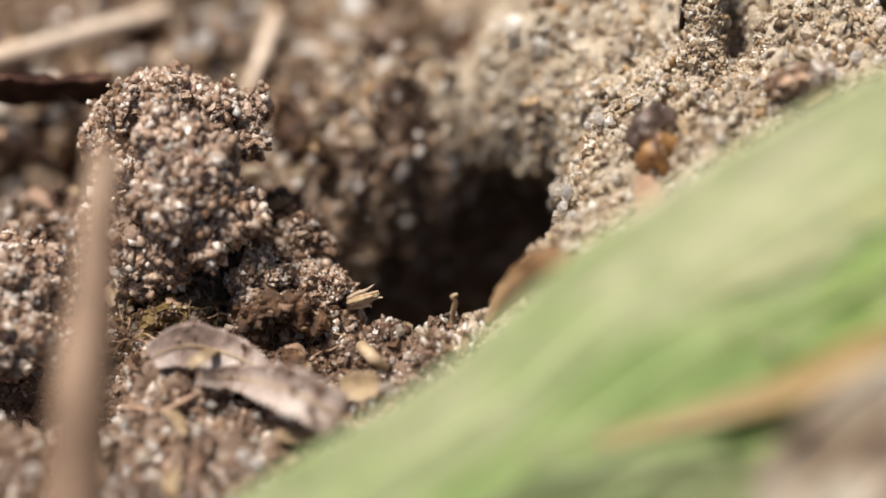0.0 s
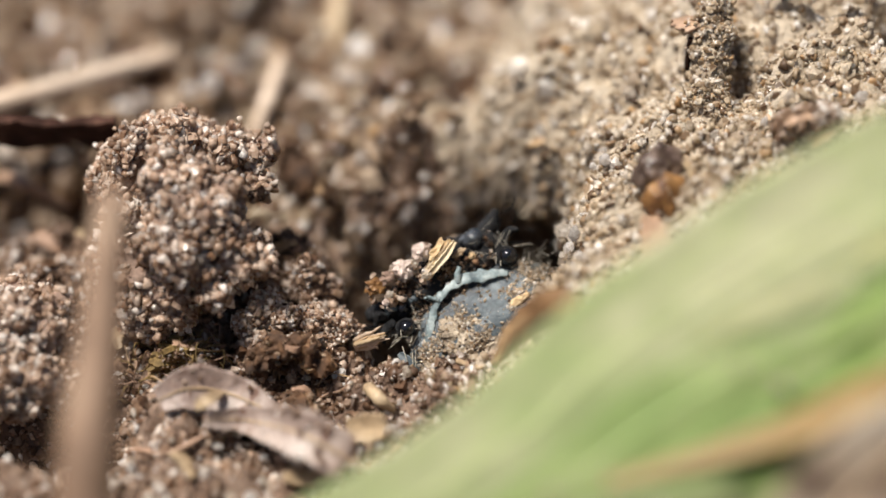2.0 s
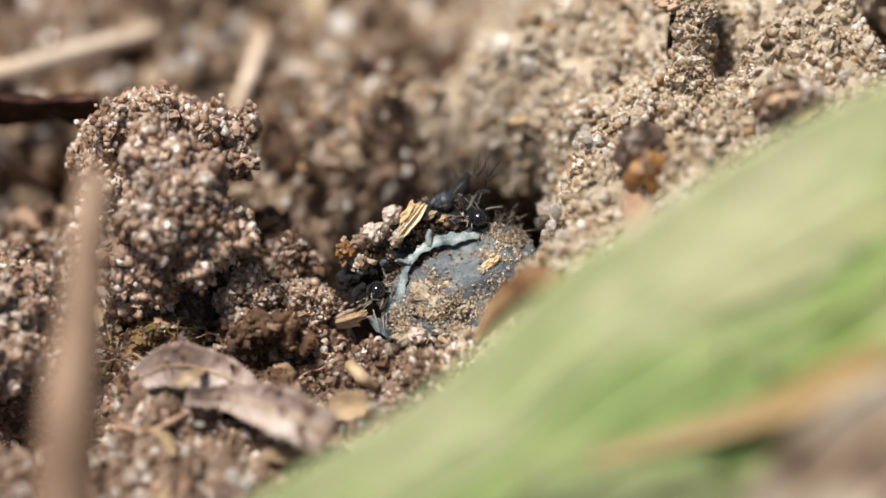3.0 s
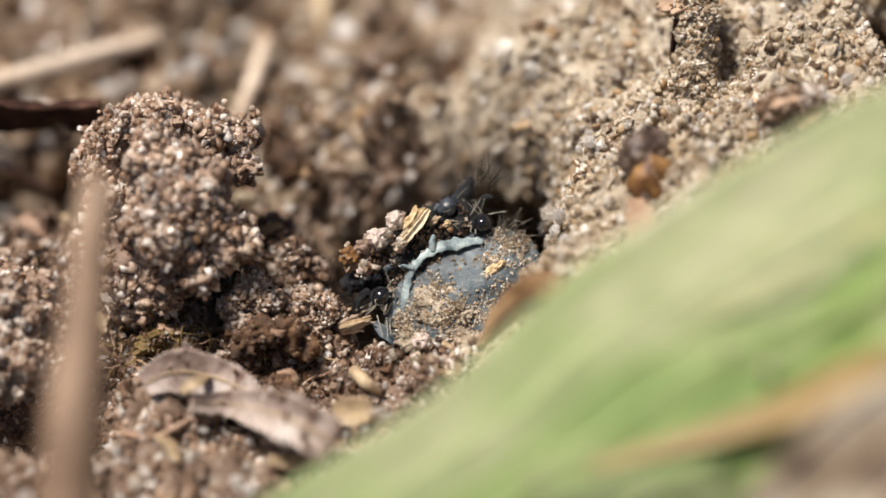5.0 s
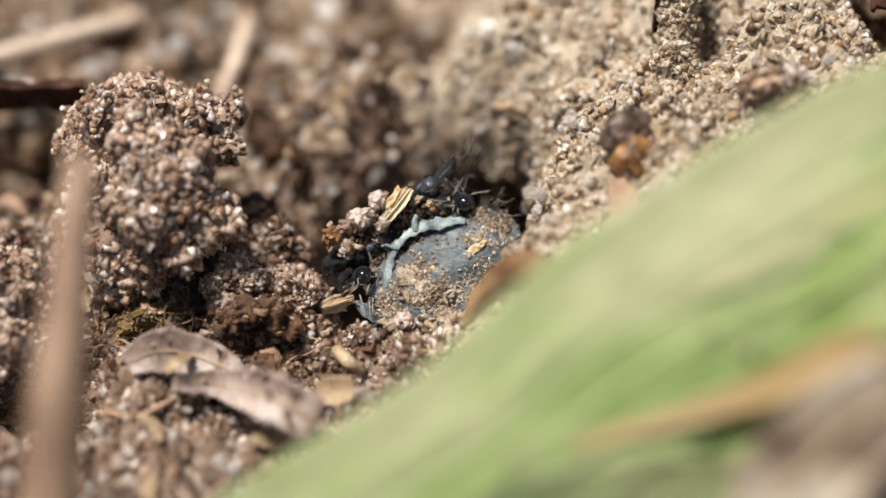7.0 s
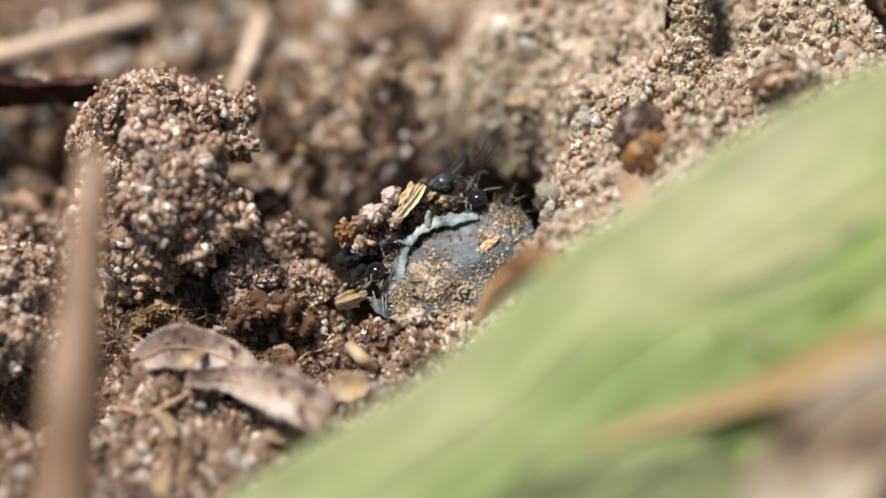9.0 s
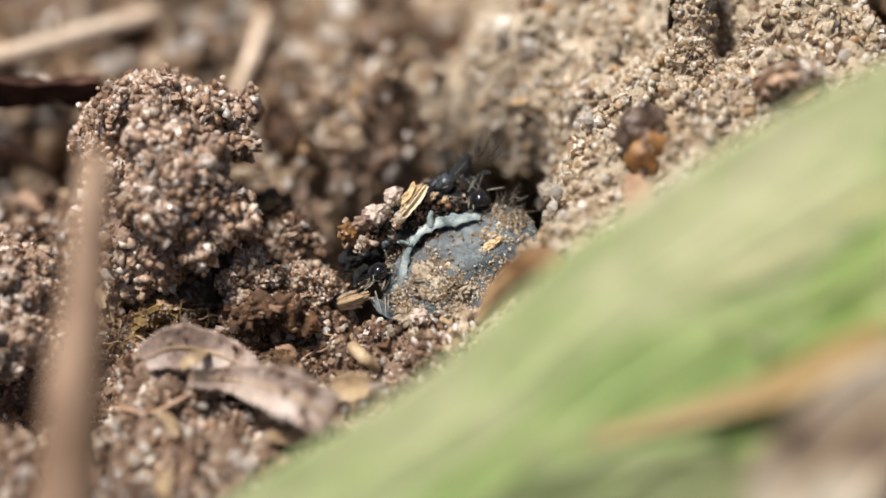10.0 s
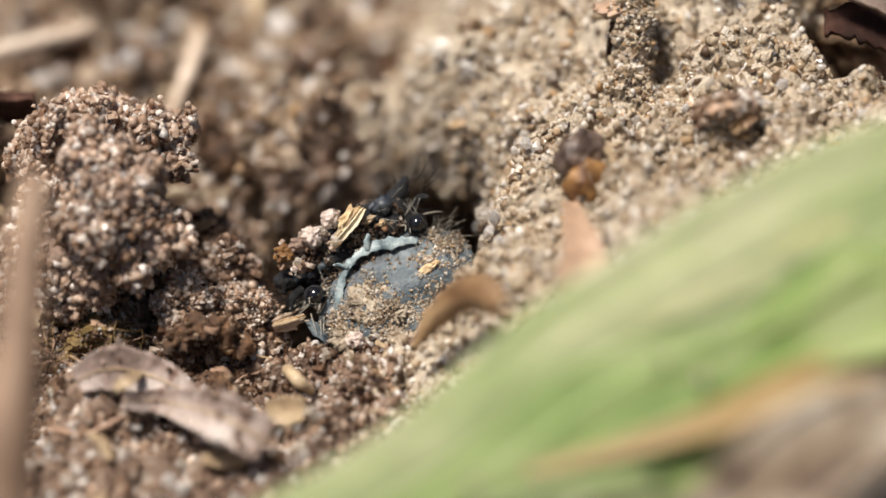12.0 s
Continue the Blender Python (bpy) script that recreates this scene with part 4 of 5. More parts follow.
# ---- loose scraps and larger quartz grains ----
def build_scatter():
    rng = np.random.default_rng(77)
    kinds = []
    for k, material in enumerate((ROOT, TANLEAF, BARK, STALK, STRAW, HUMUS)):
        v, f = ribbon([(-0.5, 0, 0), (-0.1, 0.05 * k, 0.08), (0.5, -0.05, 0)], [0.2, 0.42, 0.15], (0, 0.1, 1), 0.12, 0.15, ragged=0.06, rows=4)
        kinds.append(mesh_of("plant_scrap", v, f, material, True))
    names = ("orange brown", "tan", "dark brown bark-like", "brown", "pale straw-coloured", "blackish brown rotted")
    for i in range(150):
        k = int(rng.integers(0, 6))
        x, y = rng.uniform(-15, 13), rng.uniform(-9, 22)
        if np.hypot(x, y - 3.9) < 5.2 or (y < 3 and x > -5) or (y < 5 and i % 3) or (x > 0.5 and i % 5):
            continue
        z = float(ground_height(np.array([x]), np.array([y]))[0])
        ob = thing("plant_scrap", kinds[k], names[k] + " scrap of dry plant matter on the soil", "plant scrap", group="scraps on the soil")
        s = rng.uniform(0.5, 1.25)
        ob.matrix_basis = place(x, y, z + 0.12, rng.uniform(-35, 35), rng.uniform(-25, 25), rng.uniform(0, 360)) @ Matrix.Diagonal((s, s, s, 1))
    stones = []
    for k in range(6):
        v, f = lump((0, 0, 0), 1.0, 20 + k, 0.7, 1.6, 1 if k < 4 else 2, (1, rng.uniform(0.6, 0.95), rng.uniform(0.5, 0.8)))
        stones.append(mesh_of("quartz_grain", v, f, QUARTZ))

    def stone(x, y, z, r):
        ob = thing("quartz_grain", stones[int(rng.integers(0, 6))], "clear whitish quartz grain lodged in the soil", "sand grain", group="large quartz grains")
        ob.matrix_basis = place(x, y, z, rng.uniform(0, 360), rng.uniform(0, 360), rng.uniform(0, 360)) @ Matrix.Diagonal((r, r, r, 1))

    for p, r in (((4.68, 4.0, 4.85), 0.34), ((4.35, 4.1, 4.5), 0.2), ((3.55, 3.5, 2.4), 0.36), ((3.35, 7.6, 3.4), 0.18), ((4.25, 5.5, 4.05), 0.22), ((3.75, 2.1, 3.5), 0.34), ((3.62, 2.2, 2.9), 0.3), ((3.88, 0.95, 3.6), 0.22), ((3.5, 2.45, 2.15), 0.26), ((3.52, 4.0, 1.95), 0.3), ((4.65, 4.7, 4.3), 0.28), ((3.62, 4.7, 2.15), 0.24), ((4.15, 5.2, 3.1), 0.22), ((3.67, 4.70, 1.48), 0.42), ((3.94, 2.19, 3.33), 0.3), ((3.77, 2.17, 2.66), 0.26), ((3.60, 6.23, -0.53), 0.24), ((4.80, 5.26, 4.07), 0.34), ((4.57, 5.45, 4.21), 0.2),
                 ((5.83, 4.06, 5.43), 0.24), ((-8.05, 12.45, 1.35), 0.5), ((-8.75, 12.3, 1.2), 0.36), ((3.18, 8.55, 3.99), 0.5), ((2.91, 7.84, 2.98), 0.3),
                 ((-3.45, 7.72, 0.01), 0.18), ((-6.56, -3.39, -0.40), 0.3), ((-6.86, -3.52, 0.12), 0.25), ((-11.29, 0.51, 0.44), 0.2),
                 ((9.43, 3.95, 6.28), 0.2), ((12.36, 4.30, 6.97), 0.35), ((-4.12, 6.89, -0.02), 0.16), ((-5.79, -5.40, -0.06), 0.3)):
        stone(*p, r)
    for i in range(150):
        x, y = rng.uniform(-12, -1), rng.uniform(-7.5, -0.5)
        stone(x, y, float(ground_height(np.array([x]), np.array([y]))[0]) + 0.1, 0.08 + (0.14 if y > -3 else 0.24) * rng.random() ** 1.5)
    for i in range(165):
        x, y = rng.uniform(-15, 10), rng.uniform(-2, 23)
        if np.hypot(x, y - 3.9) < 5.2 or (-8 < x < -1 and 3 < y < 10):
            continue
        stone(x, y, float(ground_height(np.array([x]), np.array([y]))[0]) + 0.08, 0.09 + (0.14 if y < 8 else 0.34) * rng.random() ** 2)


build_scatter()

build_leaf("mottled greyish beige dead leaf lying under the grass",
           [(7.5, -24.0, 1.0), (8.56, -14.29, 6.25), (9.53, -13.08, 7.60), (11.14, -11.87, 8.34), (13.81, -10.62, 8.68)], [1.28, 2.35, 3.10, 2.78, 1.28], MOTTLED, (0.1, -0.74, 0.67),
           vein=True, thick=0.15, curl=0.08, ragged=0.1)

# ---- grass in front ----
FACE = (0, -0.74, 0.67)


def build_blade(label, points, widths, material, **shape):
    base = np.array(points[0])
    v, f = ribbon(points, widths, FACE, **shape)
    ob = thing("grass_blade", mesh_of("grass_blade", v - base, f, material, True), label, "grass", place(*base), group="grass before the burrow")
    if max(widths) > 0.9:
        lift = np.array(FACE) * (shape.get("thick", 0.08) / 2)
        vv, vf = tube([tuple(np.array(p) + lift) for p in points], [0.018 * w for w in widths], 6)
        part("midrib", mesh_of("midrib", vv - base, vf, GRASS_PALE, True), ob)
    return ob


sinking_blade = build_blade("pale yellowish green grass blade arching in front",
            [(-14.00, -19.00, 0.00), (-5.36, -12.34, 2.93), (0.74, -10.04, 5.93), (5.22, -7.63, 8.61), (11.11, -5.16, 11.13), (17.87, -2.61, 13.13)],
            [3.06, 3.18, 3.40, 3.63, 3.74, 2.49], GRASS_PALE, thick=0.2, curl=0.04, ridges=5, ridge=0.006, rows=30)
build_blade("broad light green grass blade below the pale one",
            [(-13.00, -20.00, 0.00), (-3.28, -12.83, 2.83), (2.57, -10.67, 5.65), (6.66, -8.81, 7.71), (10.46, -7.28, 9.29), (15.72, -5.09, 10.79)],
            [2.95, 3.18, 3.40, 3.63, 3.63, 2.49], GRASS_PALE, thick=0.2, curl=0.05, ridges=6, ridge=0.006, rows=40)
build_blade("green grass blade lying on the broad one",
            [(-12.00, -20.50, 0.00), (-2.39, -12.81, 3.26), (2.56, -10.58, 5.98), (5.03, -9.32, 7.39), (7.22, -8.53, 8.26), (10.14, -7.61, 9.23), (13.43, -6.34, 10.05)],
            [0.91, 0.91, 1.13, 1.36, 1.25, 0.80, 0.34], GRASS, thick=0.15, curl=0.05, ridges=3, ridge=0.006, rows=16)
build_blade("light green grass blade along the lower edge of the broad one",
            [(-11.00, -20.00, 0.00), (-0.35, -12.61, 3.48), (3.72, -11.13, 5.61), (6.76, -9.89, 7.04), (9.23, -9.01, 8.01), (11.87, -8.10, 8.84), (15.66, -6.63, 9.48)],
            [1.59, 1.70, 2.15, 2.39, 2.39, 2.39, 1.13], GRASS, thick=0.15, curl=0.05, ridges=4, ridge=0.006, rows=20)
build_blade("bright green grass blade beside the pale ones",
            [(-9.00, -19.50, 0.00), (1.10, -12.74, 3.40), (6.48, -10.72, 6.13), (10.67, -8.87, 8.28), (13.13, -7.89, 9.44), (18.53, -6.25, 10.32)],
            [1.36, 1.59, 0.80, 1.13, 2.72, 1.70], GRASS_DARK, thick=0.2, curl=0.06, ridges=4, ridge=0.006, rows=24)
build_blade("tan dead grass blade", [(16.00, -17.00, 0.00), (15.58, -8.26, 8.20), (12.72, -8.83, 8.17), (10.48, -9.55, 7.99), (8.89, -10.04, 7.45), (6.73, -10.43, 6.87), (4.72, -10.65, 6.31), (2.27, -10.93, 5.68)],
            [0.95, 0.95, 1.01, 1.01, 0.85, 0.53, 0.32, 0.11], TANDEAD, thick=0.12, curl=0.1, rows=8)
build_blade("dark green grass blade under the dead one", [(-8.00, -19.50, 0.00), (-0.06, -12.27, 3.75), (3.88, -11.11, 5.28), (6.35, -10.77, 5.75), (8.4, -10.5, 6.1), (10.6, -10.25, 6.5)],
            [1.13, 1.36, 1.81, 2.0, 1.9, 0.9], GRASS_DARK, thick=0.15, curl=0.06, rows=8)
build_blade("pale greyish green grass blade near the soil", [(-7.00, -19.50, 0.00), (0.23, -12.98, 3.25), (3.13, -12.08, 4.62), (5.74, -11.69, 5.05), (8.51, -11.35, 5.42)],
            [1.81, 2.05, 2.49, 2.49, 1.13], GRASS_DULL, thick=0.15, curl=0.06, rows=8)
build_blade("thin yellowish dry grass blade across the green ones", [(6.41, -8.22, 8.69), (7.32, -8.12, 9.25), (8.17, -7.93, 9.61), (9.18, -7.62, 9.95), (10.21, -7.25, 10.21)],
            [0.04, 0.1, 0.14, 0.16, 0.06], TANSTRIPE, thick=0.06, curl=0.1, rows=6)
build_blade("narrow cream coloured grass tip", [(10.22, -7.01, 10.33), (10.79, -6.84, 10.66), (11.36, -6.69, 10.82), (12.41, -6.30, 10.96)],
            [0.06, 0.3, 0.36, 0.2], TANSTRIPE, thick=0.06, curl=0.1, rows=6)
build_blade("narrow bright green grass blade", [(8.94, -8.54, 8.49), (10.06, -8.19, 9.16), (11.20, -7.74, 9.82), (12.66, -7.08, 10.39)],
            [0.3, 0.7, 1.0, 1.2], GRASS_DARK, thick=0.1, curl=0.08, rows=8)


def build_flecks():
    """Small whitish flecks on the grass."""
    pick = random.Random(31)
    for x, y, z, r in ((7.37, -8.97, 8.60, 0.20), (8.44, -9.31, 8.23, 0.22), (8.02, -9.12, 8.44, 0.12), (8.96, -9.07, 8.50, 0.12), (4.93, -9.15, 8.27, 0.10), (6.72, -8.83, 8.77, 0.10), (9.60, -7.96, 9.73, 0.14), (2.54, -11.29, 6.35, 0.18), (3.98, -11.00, 6.67, 0.14), (5.25, -11.78, 6.25, 0.16)):
        v, f = lump((0, 0, 0), r, pick.randint(1, 99), 0.4, 1.6, 2, (1, 0.8, 0.5))
        ob = thing("pale_fleck", mesh_of("pale_fleck", v, f, QUARTZ), "small whitish fleck on a grass blade", "sand grain", group="grains on the grass")
        ob.matrix_basis = place(x, y, z, pick.uniform(0, 90), pick.uniform(0, 90), pick.uniform(0, 360))


build_flecks()

# ---- the beetle larva ----
LARVA_TURN = Matrix(((0.8115, -0.5822, 0.0499), (0.4907, 0.6326, -0.5993), (0.3173, 0.5108, 0.7990)))
LARVA_AT = Vector((0.10, 1.85, 1.46)) * MM


def build_larva():
    root = new("beetle_larva")
    tagged(root, "dark beetle larva plugging its burrow, dusted with sand", "larva")

    def piece(name, shape, material, label="", smooth_faces=True):
        return part(name, mesh_of(name, *shape, material, smooth_faces), root, label)

    def crumb(at, r, material, squash, seed, rough=0.5, turn=(0, 0, 0)):
        v, f = lump((0, 0, 0), r, seed, rough, 1.9, 3, squash)
        ob = part("crumb", mesh_of("crumb", v, f, material), root)
        ob.matrix_basis = place(*at, *turn)

    # flat shield behind the head, dented and uneven
    v, f = ICO4
    w = v * np.array((2.72, 1.5, 0.42))
    w[:, 2] += 0.13 * lump_noise(v, 3, 2.0) + 0.06 * lump_noise(v, 8, 6.0) + 0.03 * lump_noise(v, 2, 13.0)
    w[:, 1] += 0.18 * lump_noise(v, 6, 3.0)
    w += np.array((0.2, -0.95, 0))
    piece("pronotum", (w, f), CHITIN, "slate grey shield plate")
    edge = [(-1.62, -0.35, 0.22), (-1.3, -0.02, 0.3), (-0.85, 0.4, 0.36), (-0.3, 0.62, 0.4), (0.3, 0.6, 0.41), (0.95, 0.36, 0.4), (1.65, -0.02, 0.33)]
    piece("shield_margin", ribbon(edge, [0.1, 0.28, 0.25, 0.22, 0.32, 0.4, 0.12], (0.0, 0.1, 1), 0.03, -0.05, ragged=0.05, rows=8), PALE, "pale bluish white margin")
    piece("margin_spur", tube([(0.2, 0.6, 0.36), (0.32, 0.82, 0.46), (0.5, 0.98, 0.5)], [0.11, 0.11, 0.06], 8, 0.1), PALE)
    piece("margin_spur", tube([(-0.62, 0.5, 0.38), (-0.8, 0.72, 0.44), (-0.95, 0.8, 0.46)], [0.08, 0.07, 0.03], 8, 0.1), PALE)
    piece("side_flap", ribbon([(-2.5, -0.1, 0.0), (-2.45, -0.55, 0.12), (-2.4, -1.05, 0.1)], [0.14, 0.34, 0.1], (-0.2, 0.1, 1), 0.08, 0.15, ragged=0.03), CHITIN)
    head = lump((0.1, 1.0, -0.4), 1.0, 9, 0.34, 2.2, 4, (1.95, 0.98, 0.65))
    piece("head", head, BLACK, "black head")
    for x, y, z, r in ((-1.92, 0.37, 0.4, 0.25), (1.93, 0.41, 0.38, 0.25), (-1.62, 0.98, 0.12, 0.17)):
        piece("eye", (ICO3[0] * r + np.array((x, y, z)), ICO3[1]), EYE_BLACK, "glossy black eye")
        # the raised socket round it
        ring = [(x + 1.15 * r * math.cos(a), y + 1.15 * r * math.sin(a), z - 0.12 + 0.05 * math.sin(3 * a)) for a in np.linspace(0, 2 * math.pi, 13)]
        piece("eye_socket", tube(ring, [0.05] * 13, 6, 0.3), BLACK)
    piece("brow", lump((1.4, 1.5, 0.08), 0.36, 41, 0.25, 1.6, 3, (1.15, 0.85, 0.8)), GLOSSY, "greyish glossy brow")
    piece("brow", lump((0.85, 1.2, 0.1), 0.3, 43, 0.35, 1.9, 3, (1.2, 0.7, 0.7)), BLACK)
    piece("mandible", tube([(1.7, 1.5, -0.5), (2.2, 1.65, -0.55), (2.5, 1.8, -0.5), (2.65, 1.95, -0.5)], [0.34, 0.26, 0.18, 0.08], 12, 0.12), BLACK)
    piece("mandible", tube([(-1.6, 1.2, -0.6), (-2.1, 1.3, -0.5), (-2.6, 1.5, -0.4)], [0.4, 0.36, 0.15], 12, 0.12), BLACK)
    piece("palp", tube([(2.1, 0.9, 0.1), (2.45, 1.05, 0.25), (2.7, 0.9, 0.35)], [0.16, 0.13, 0.06], 8, 0.12), BLACK)
    piece("palp", tube([(-2.1, 0.75, 0.15), (-2.5, 0.7, 0.25), (-2.75, 0.4, 0.25)], [0.16, 0.13, 0.05], 8, 0.12), BLACK)
    for k in range(5):
        a = -2.6 + 0.4 * k
        piece("jaw_fold", tube([(a, 1.0 + 0.1 * (k % 3), -0.1), (a + 0.25, 1.25 - 0.08 * k, 0.12), (a + 0.45, 1.05, 0.05)], [0.09, 0.12, 0.06], 7, 0.25), (BLACK, CHITIN)[k % 2])
    piece("abdomen", tube([(0, -0.9, -0.3), (0.1, -1.2, -2.5), (0.2, -1.8, -5.5)], [1.5, 1.5, 1.2], 16, 0.03), SOFT)
    # crumbs carried on the head: a straw chunk among pinkish grains
    for k in range(4):
        chunk = ribbon([(-0.62 + 0.12 * k, 1.26 + 0.1 * k, 0.45), (-0.2 + 0.1 * k, 1.36 + 0.1 * k, 0.66 - 0.05 * k), (0.35, 1.5 + 0.1 * k, 0.7 - 0.06 * k), (0.8 - 0.15 * k, 1.7 + 0.06 * k, 0.55)],
                       [0.1, 0.2, 0.22, 0.1], (0.1, -0.35, 1), 0.12, 0.3, ragged=0.02, rows=6)
        piece("straw_splinter", chunk, (GOLDEN, TANLEAF, GOLDEN, STRAW)[k], "golden straw splinter")
    crumb((0.25, 1.72, 0.62), 0.26, GOLDEN, (1.5, 0.7, 0.6), 4, 0.8, (0, 10, 25))
    crumb((-0.45, 1.32, 0.62), 0.15, QUARTZ, (1.3, 0.8, 0.7), 5)
    for at, r, material, squash, seed in (((-0.2, 2.02, 0.5), 0.3, SOFTQUARTZ, (1.1, 0.9, 0.9), 51), ((-0.95, 1.9, 0.45), 0.32, SOFTQUARTZ, (0.9, 1, 0.9), 52),
                                          ((-0.62, 1.85, 0.5), 0.16, QUARTZ, (1, 0.9, 0.8), 53), ((-1.95, 1.98, 0.3), 0.3, AMBER, (1, 0.9, 0.8), 54),
                                          ((-1.5, 1.95, 0.4), 0.22, CLOD_EARTH, (1.1, 0.9, 0.9), 55), ((-1.75, 1.5, 0.4), 0.14, QUARTZ, (1, 0.8, 0.8), 56),
                                          ((-1.95, 1.38, 0.36), 0.12, SOFTQUARTZ, (1, 0.8, 0.8), 57), ((1.05, 1.05, 0.32), 0.11, GOLDEN, (1, 0.8, 0.8), 58),
                                          ((0.75, 1.35, 0.4), 0.16, TANLEAF, (1.3, 0.7, 0.6), 59), ((1.42, -0.91, 0.42), 0.2, GOLDEN, (1.7, 0.6, 0.5), 60),
                                          ((-1.68, -1.45, 0.36), 0.25, SOFTQUARTZ, (1, 0.95, 0.7), 61), ((-1.15, -1.75, 0.32), 0.15, QUARTZ, (1, 0.9, 0.8), 62),
                                          ((1.05, -0.98, 0.46), 0.08, QUARTZ, (1, 0.9, 0.8), 63), ((-2.05, 0.05, 0.3), 0.1, QUARTZ, (1, 0.9, 0.8), 64)):
        crumb(at, r, material, squash, seed)

    def crust(name, points, low, high, material, power=2.4):
        gv, gf = grains(points, np.tile((0, 0, 1.0), (len(points), 1)), low, high, power=power)
        tagged(part(name, mesh_of(name, gv, gf, material, None), root), kind="stuff")

    cloud = lambda x, sx, y, sy, z, n: np.stack([rng.normal(x, sx, n), rng.normal(y, sy, n), z + 0.3 * rng.random(n)], 1)
    crust("crumb_crust", np.concatenate([cloud(-0.7, 0.4, 1.85, 0.2, 0.15, 70), cloud(-1.6, 0.3, 1.85, 0.2, 0.0, 26), cloud(-1.75, 0.2, 1.3, 0.12, 0.1, 24)]), 0.03, 0.15, CRUST)
    crust("dark_crust", np.concatenate([cloud(-1.2, 0.5, 1.45, 0.2, -0.05, 60), cloud(0.4, 0.5, 1.2, 0.2, 0.1, 30)]), 0.03, 0.12, HUMUS)
    p, n = scatter_points(*head, 1800, lambda c: (c[:, 2] > -0.2) * (0.1 + (vnoise(c[:, 0] * 1.8, c[:, 1] * 1.8, 4) > 0.1)))
    gv, gf = grains(p, n, 0.012, 0.06, power=2.6)
    tagged(part("head_dust", mesh_of("head_dust", gv, gf, BROWN), root), kind="stuff")
    # sand caked and dusted on the shield
    patches = ((-0.6, -0.75, 0.72, 1.0), (-0.2, -1.45, 0.5, 0.8), (1.5, -0.75, 0.45, 0.6), (2.35, -0.55, 0.7, 1.0), (-1.75, -1.3, 0.6, 1.0), (-0.8, -2.1, 0.7, 1.0), (0.9, -2.2, 0.7, 0.6), (-1.75, -0.6, 0.4, 0.6))
    for k, (px, py, r, q) in enumerate(patches[:2] + patches[4:7]):
        gv, gf = lump((0, 0, 0), r * 0.8, 30 + k, 1.1, 3.0, 4, (1.0, 0.85, 0.12))
        part("caked_sand", mesh_of("caked_sand", gv + np.array((px, py, 0.35 - 0.06 * ((px - 0.2) ** 2 / 3 + (py + 0.95) ** 2))), gf, BRIGHT_EARTH, True), root, "patch of caked tan sand")

    def dusty(c):
        k = 0.035 + 0.22 * np.maximum(0, vnoise(c[:, 0] * 1.6 + 3, c[:, 1] * 1.6, 1))
        for px, py, r, q in patches:
            k = k + q * np.exp(-(((c[:, 0] - px) ** 2 + (c[:, 1] - py) ** 2) / r ** 2) ** 1.5)
        return k * (0.15 + 0.85 * (vnoise(c[:, 0] * 3.3, c[:, 1] * 3.3, 2) > -0.15)) * (c[:, 2] > 0.02)

    p, n = scatter_points(w, f, 13000, dusty)
    gv, gf = grains(p, n, 0.006, 0.055, power=4.0)
    tagged(part("dust", mesh_of("dust", gv, gf, SAND), root), kind="stuff")
    # bristles: stout pale ones round the eyes, black ones on the head, fuzz at the side
    straight = [[mesh_of("bristle", *tube([(0, 0, 0), (0, 0.05 * k, 0.45), (0, 0.16 * k, 0.8)], [thick, thick * 0.8, thick * 0.25], 5), material, True) for k in (-1, 0, 1)]
                for material, thick in ((HAIR, 0.019), (BLACK, 0.014), (FUZZ, 0.012))]
    for cx, cy, spot, count, kind, lean, low, high in (
            (-2.05, 0.35, 0.3, 11, 0, (-0.5, -0.1, 0.5), 0.5, 1.0), (-1.55, 0.3, 0.22, 8, 0, (0.2, 0.3, 0.7), 0.4, 0.8), (-2.15, -0.15, 0.2, 6, 0, (-0.3, -0.8, 0.4), 0.5, 0.9),
            (2.05, 0.65, 0.25, 9, 0, (0.5, 0.6, 0.5), 0.5, 0.9), (1.5, 0.75, 0.25, 7, 0, (-0.3, 0.4, 0.6), 0.35, 0.7), (2.35, -0.4, 0.5, 110, 2, (0.2, 0.3, 0.6), 0.25, 0.75),
            (-0.9, 0.9, 0.7, 26, 1, (-0.2, 0.6, 0.6), 0.5, 1.0), (1.2, 0.9, 0.7, 26, 1, (0.2, 0.7, 0.6), 0.5, 1.0), (2.5, 1.3, 0.5, 22, 1, (0.5, 0.5, 0.6), 0.5, 1.1),
            (-2.4, 0.7, 0.35, 24, 1, (-0.6, 0.3, 0.5), 0.5, 1.1), (-0.3, 0.5, 0.5, 6, 0, (-0.2, 0.8, 0.7), 0.3, 0.6), (1.5, 1.6, 0.4, 6, 2, (0.1, 0.5, 0.6), 0.4, 0.8)):
        for i in range(count):
            d = Vector((random.gauss(lean[0], 0.5), random.gauss(lean[1], 0.5), abs(random.gauss(lean[2], 0.3))))
            b = part("bristle", straight[kind][i % 3], root)
            turn = d.to_track_quat('Z', 'Y').to_matrix().to_4x4()
            b.matrix_basis = Matrix.Translation(Vector((cx + random.uniform(-spot, spot), cy + random.uniform(-spot, spot), 0.2)) * MM) @ turn @ Matrix.Diagonal((1, 1, random.uniform(low, high), 1))
    return root


larva = build_larva()


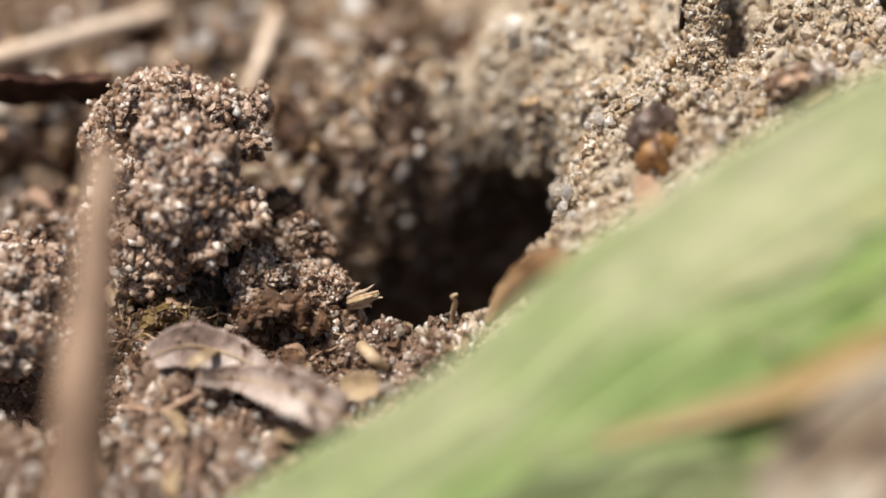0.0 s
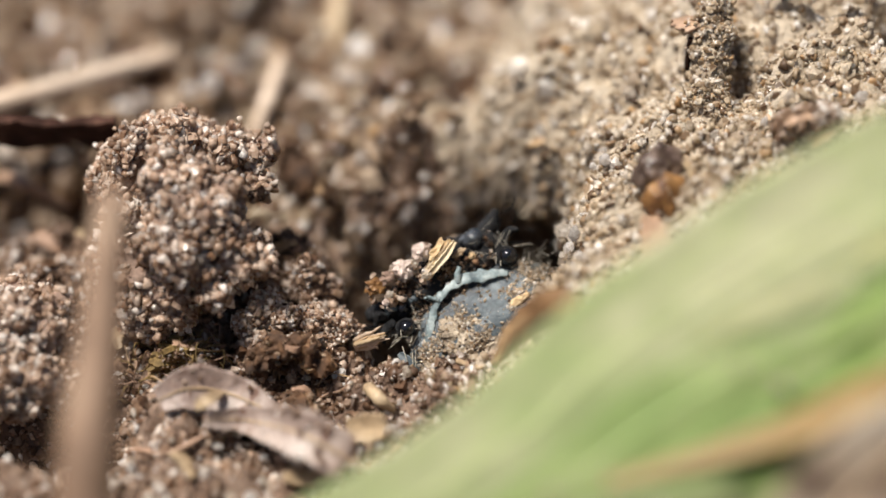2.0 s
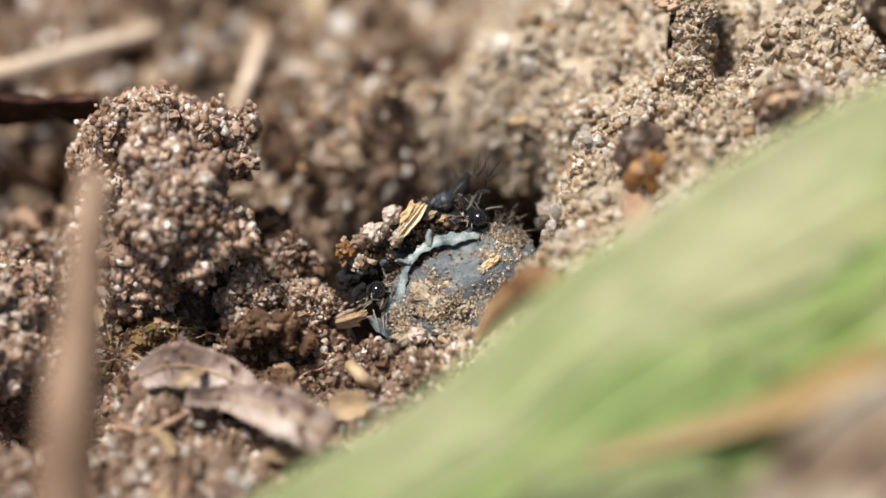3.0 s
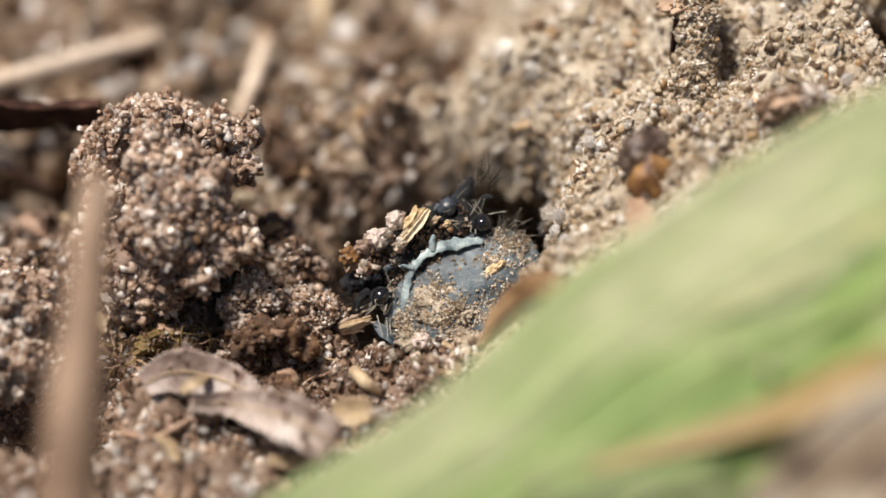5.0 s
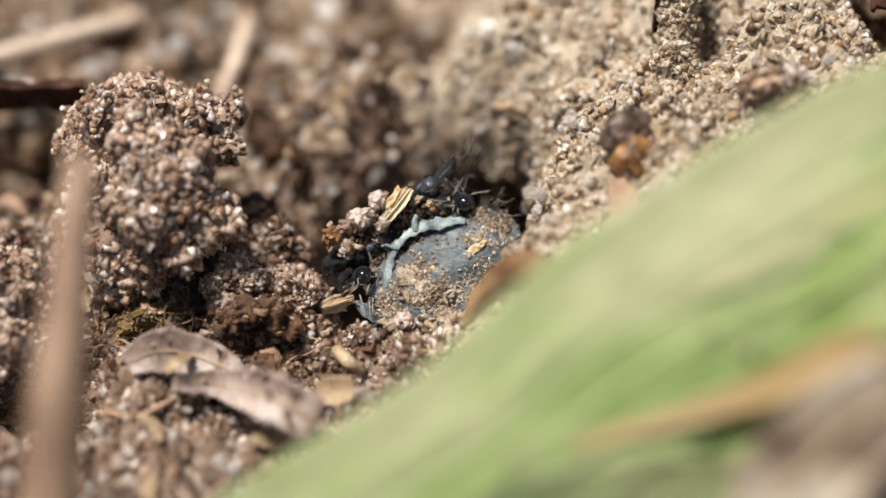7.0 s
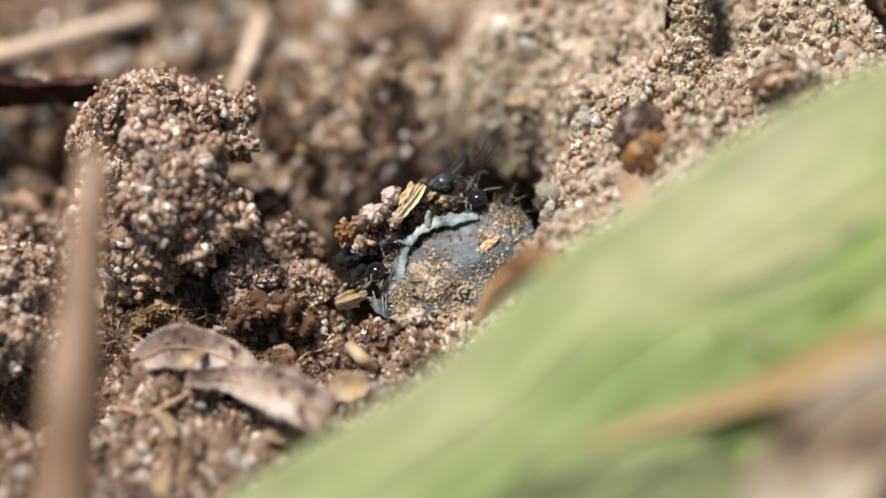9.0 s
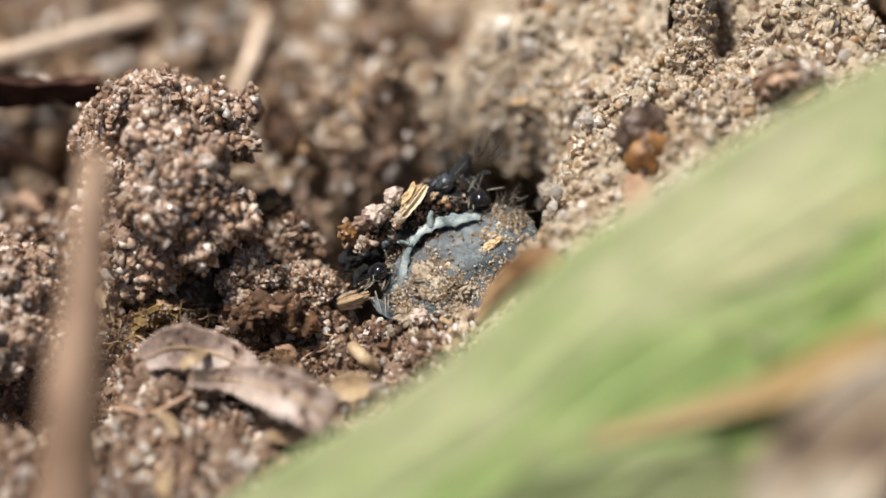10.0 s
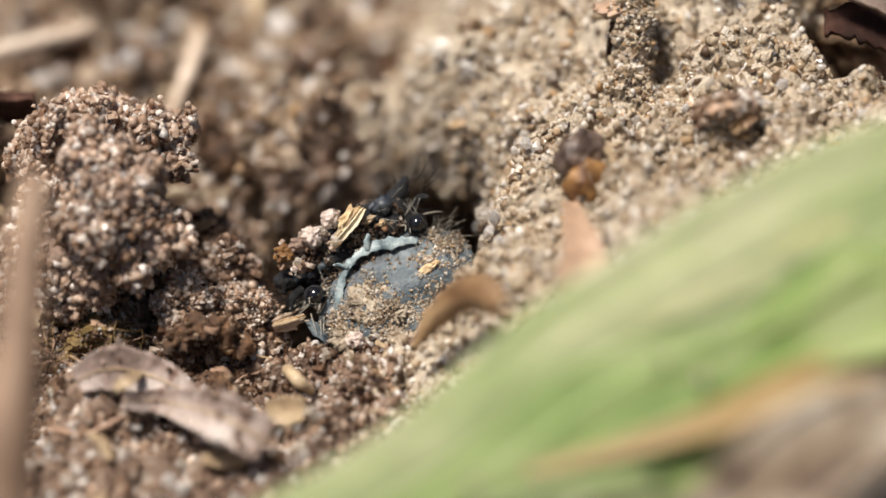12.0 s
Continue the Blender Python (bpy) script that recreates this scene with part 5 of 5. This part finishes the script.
# ---- what moves ----
def motions():
    rows = []
    # sideways and upward way still to go, in millimetres
    for t, dx, dz, dip in ((0.0, 3.2, -10.0, 20), (1.3, 3.2, -8.0, 20), (1.4, 2.7, -4.6, 18), (1.5, 2.15, -3.1, 15), (1.6, 1.5, -3.0, 13), (1.7, 1.38, -1.6, 9),
                           (1.8, 1.0, -1.3, 6), (1.9, 0.3, -0.62, 2), (2.0, 0.33, -0.6, 1), (2.2, 0.25, -0.42, 0),
                           (2.4, 0.1, -0.2, 0), (2.6, 0, 0, 0), (12.0, 0, 0, 0)):
        turn = LARVA_TURN.to_4x4() @ pose(0, 0, 0, dip)
        rows.append((t, Matrix.Translation(LARVA_AT + Vector((dx, 0, dz)) * MM) @ turn))
    walk(larva, rows)
    walk(fibre, [(t, place(*FIBRE_AT, lean, 0, turn)) for t, lean, turn in ((0.0, 0, 0), (1.6, 0, 0), (1.75, 12, 20), (1.9, 50, 35), (2.1, 74, 40), (12.0, 74, 40))])

    # the topmost blade sinks a little at the end
    axis = Vector((0.0, 0.743, -0.669))
    walk(sinking_blade, [(t, place(-14 + dx, -19 + dy, dz) @ Matrix.Rotation(radians(a), 4, axis))
                         for t, dx, dy, dz, a in ((0.0, 0, 0, 0, 0), (11.0, 0, 0, 0, 0), (11.5, 0.2, -0.15, -0.2, 0.25), (12.0, 0.35, -0.3, -0.4, 0.85))])


motions()
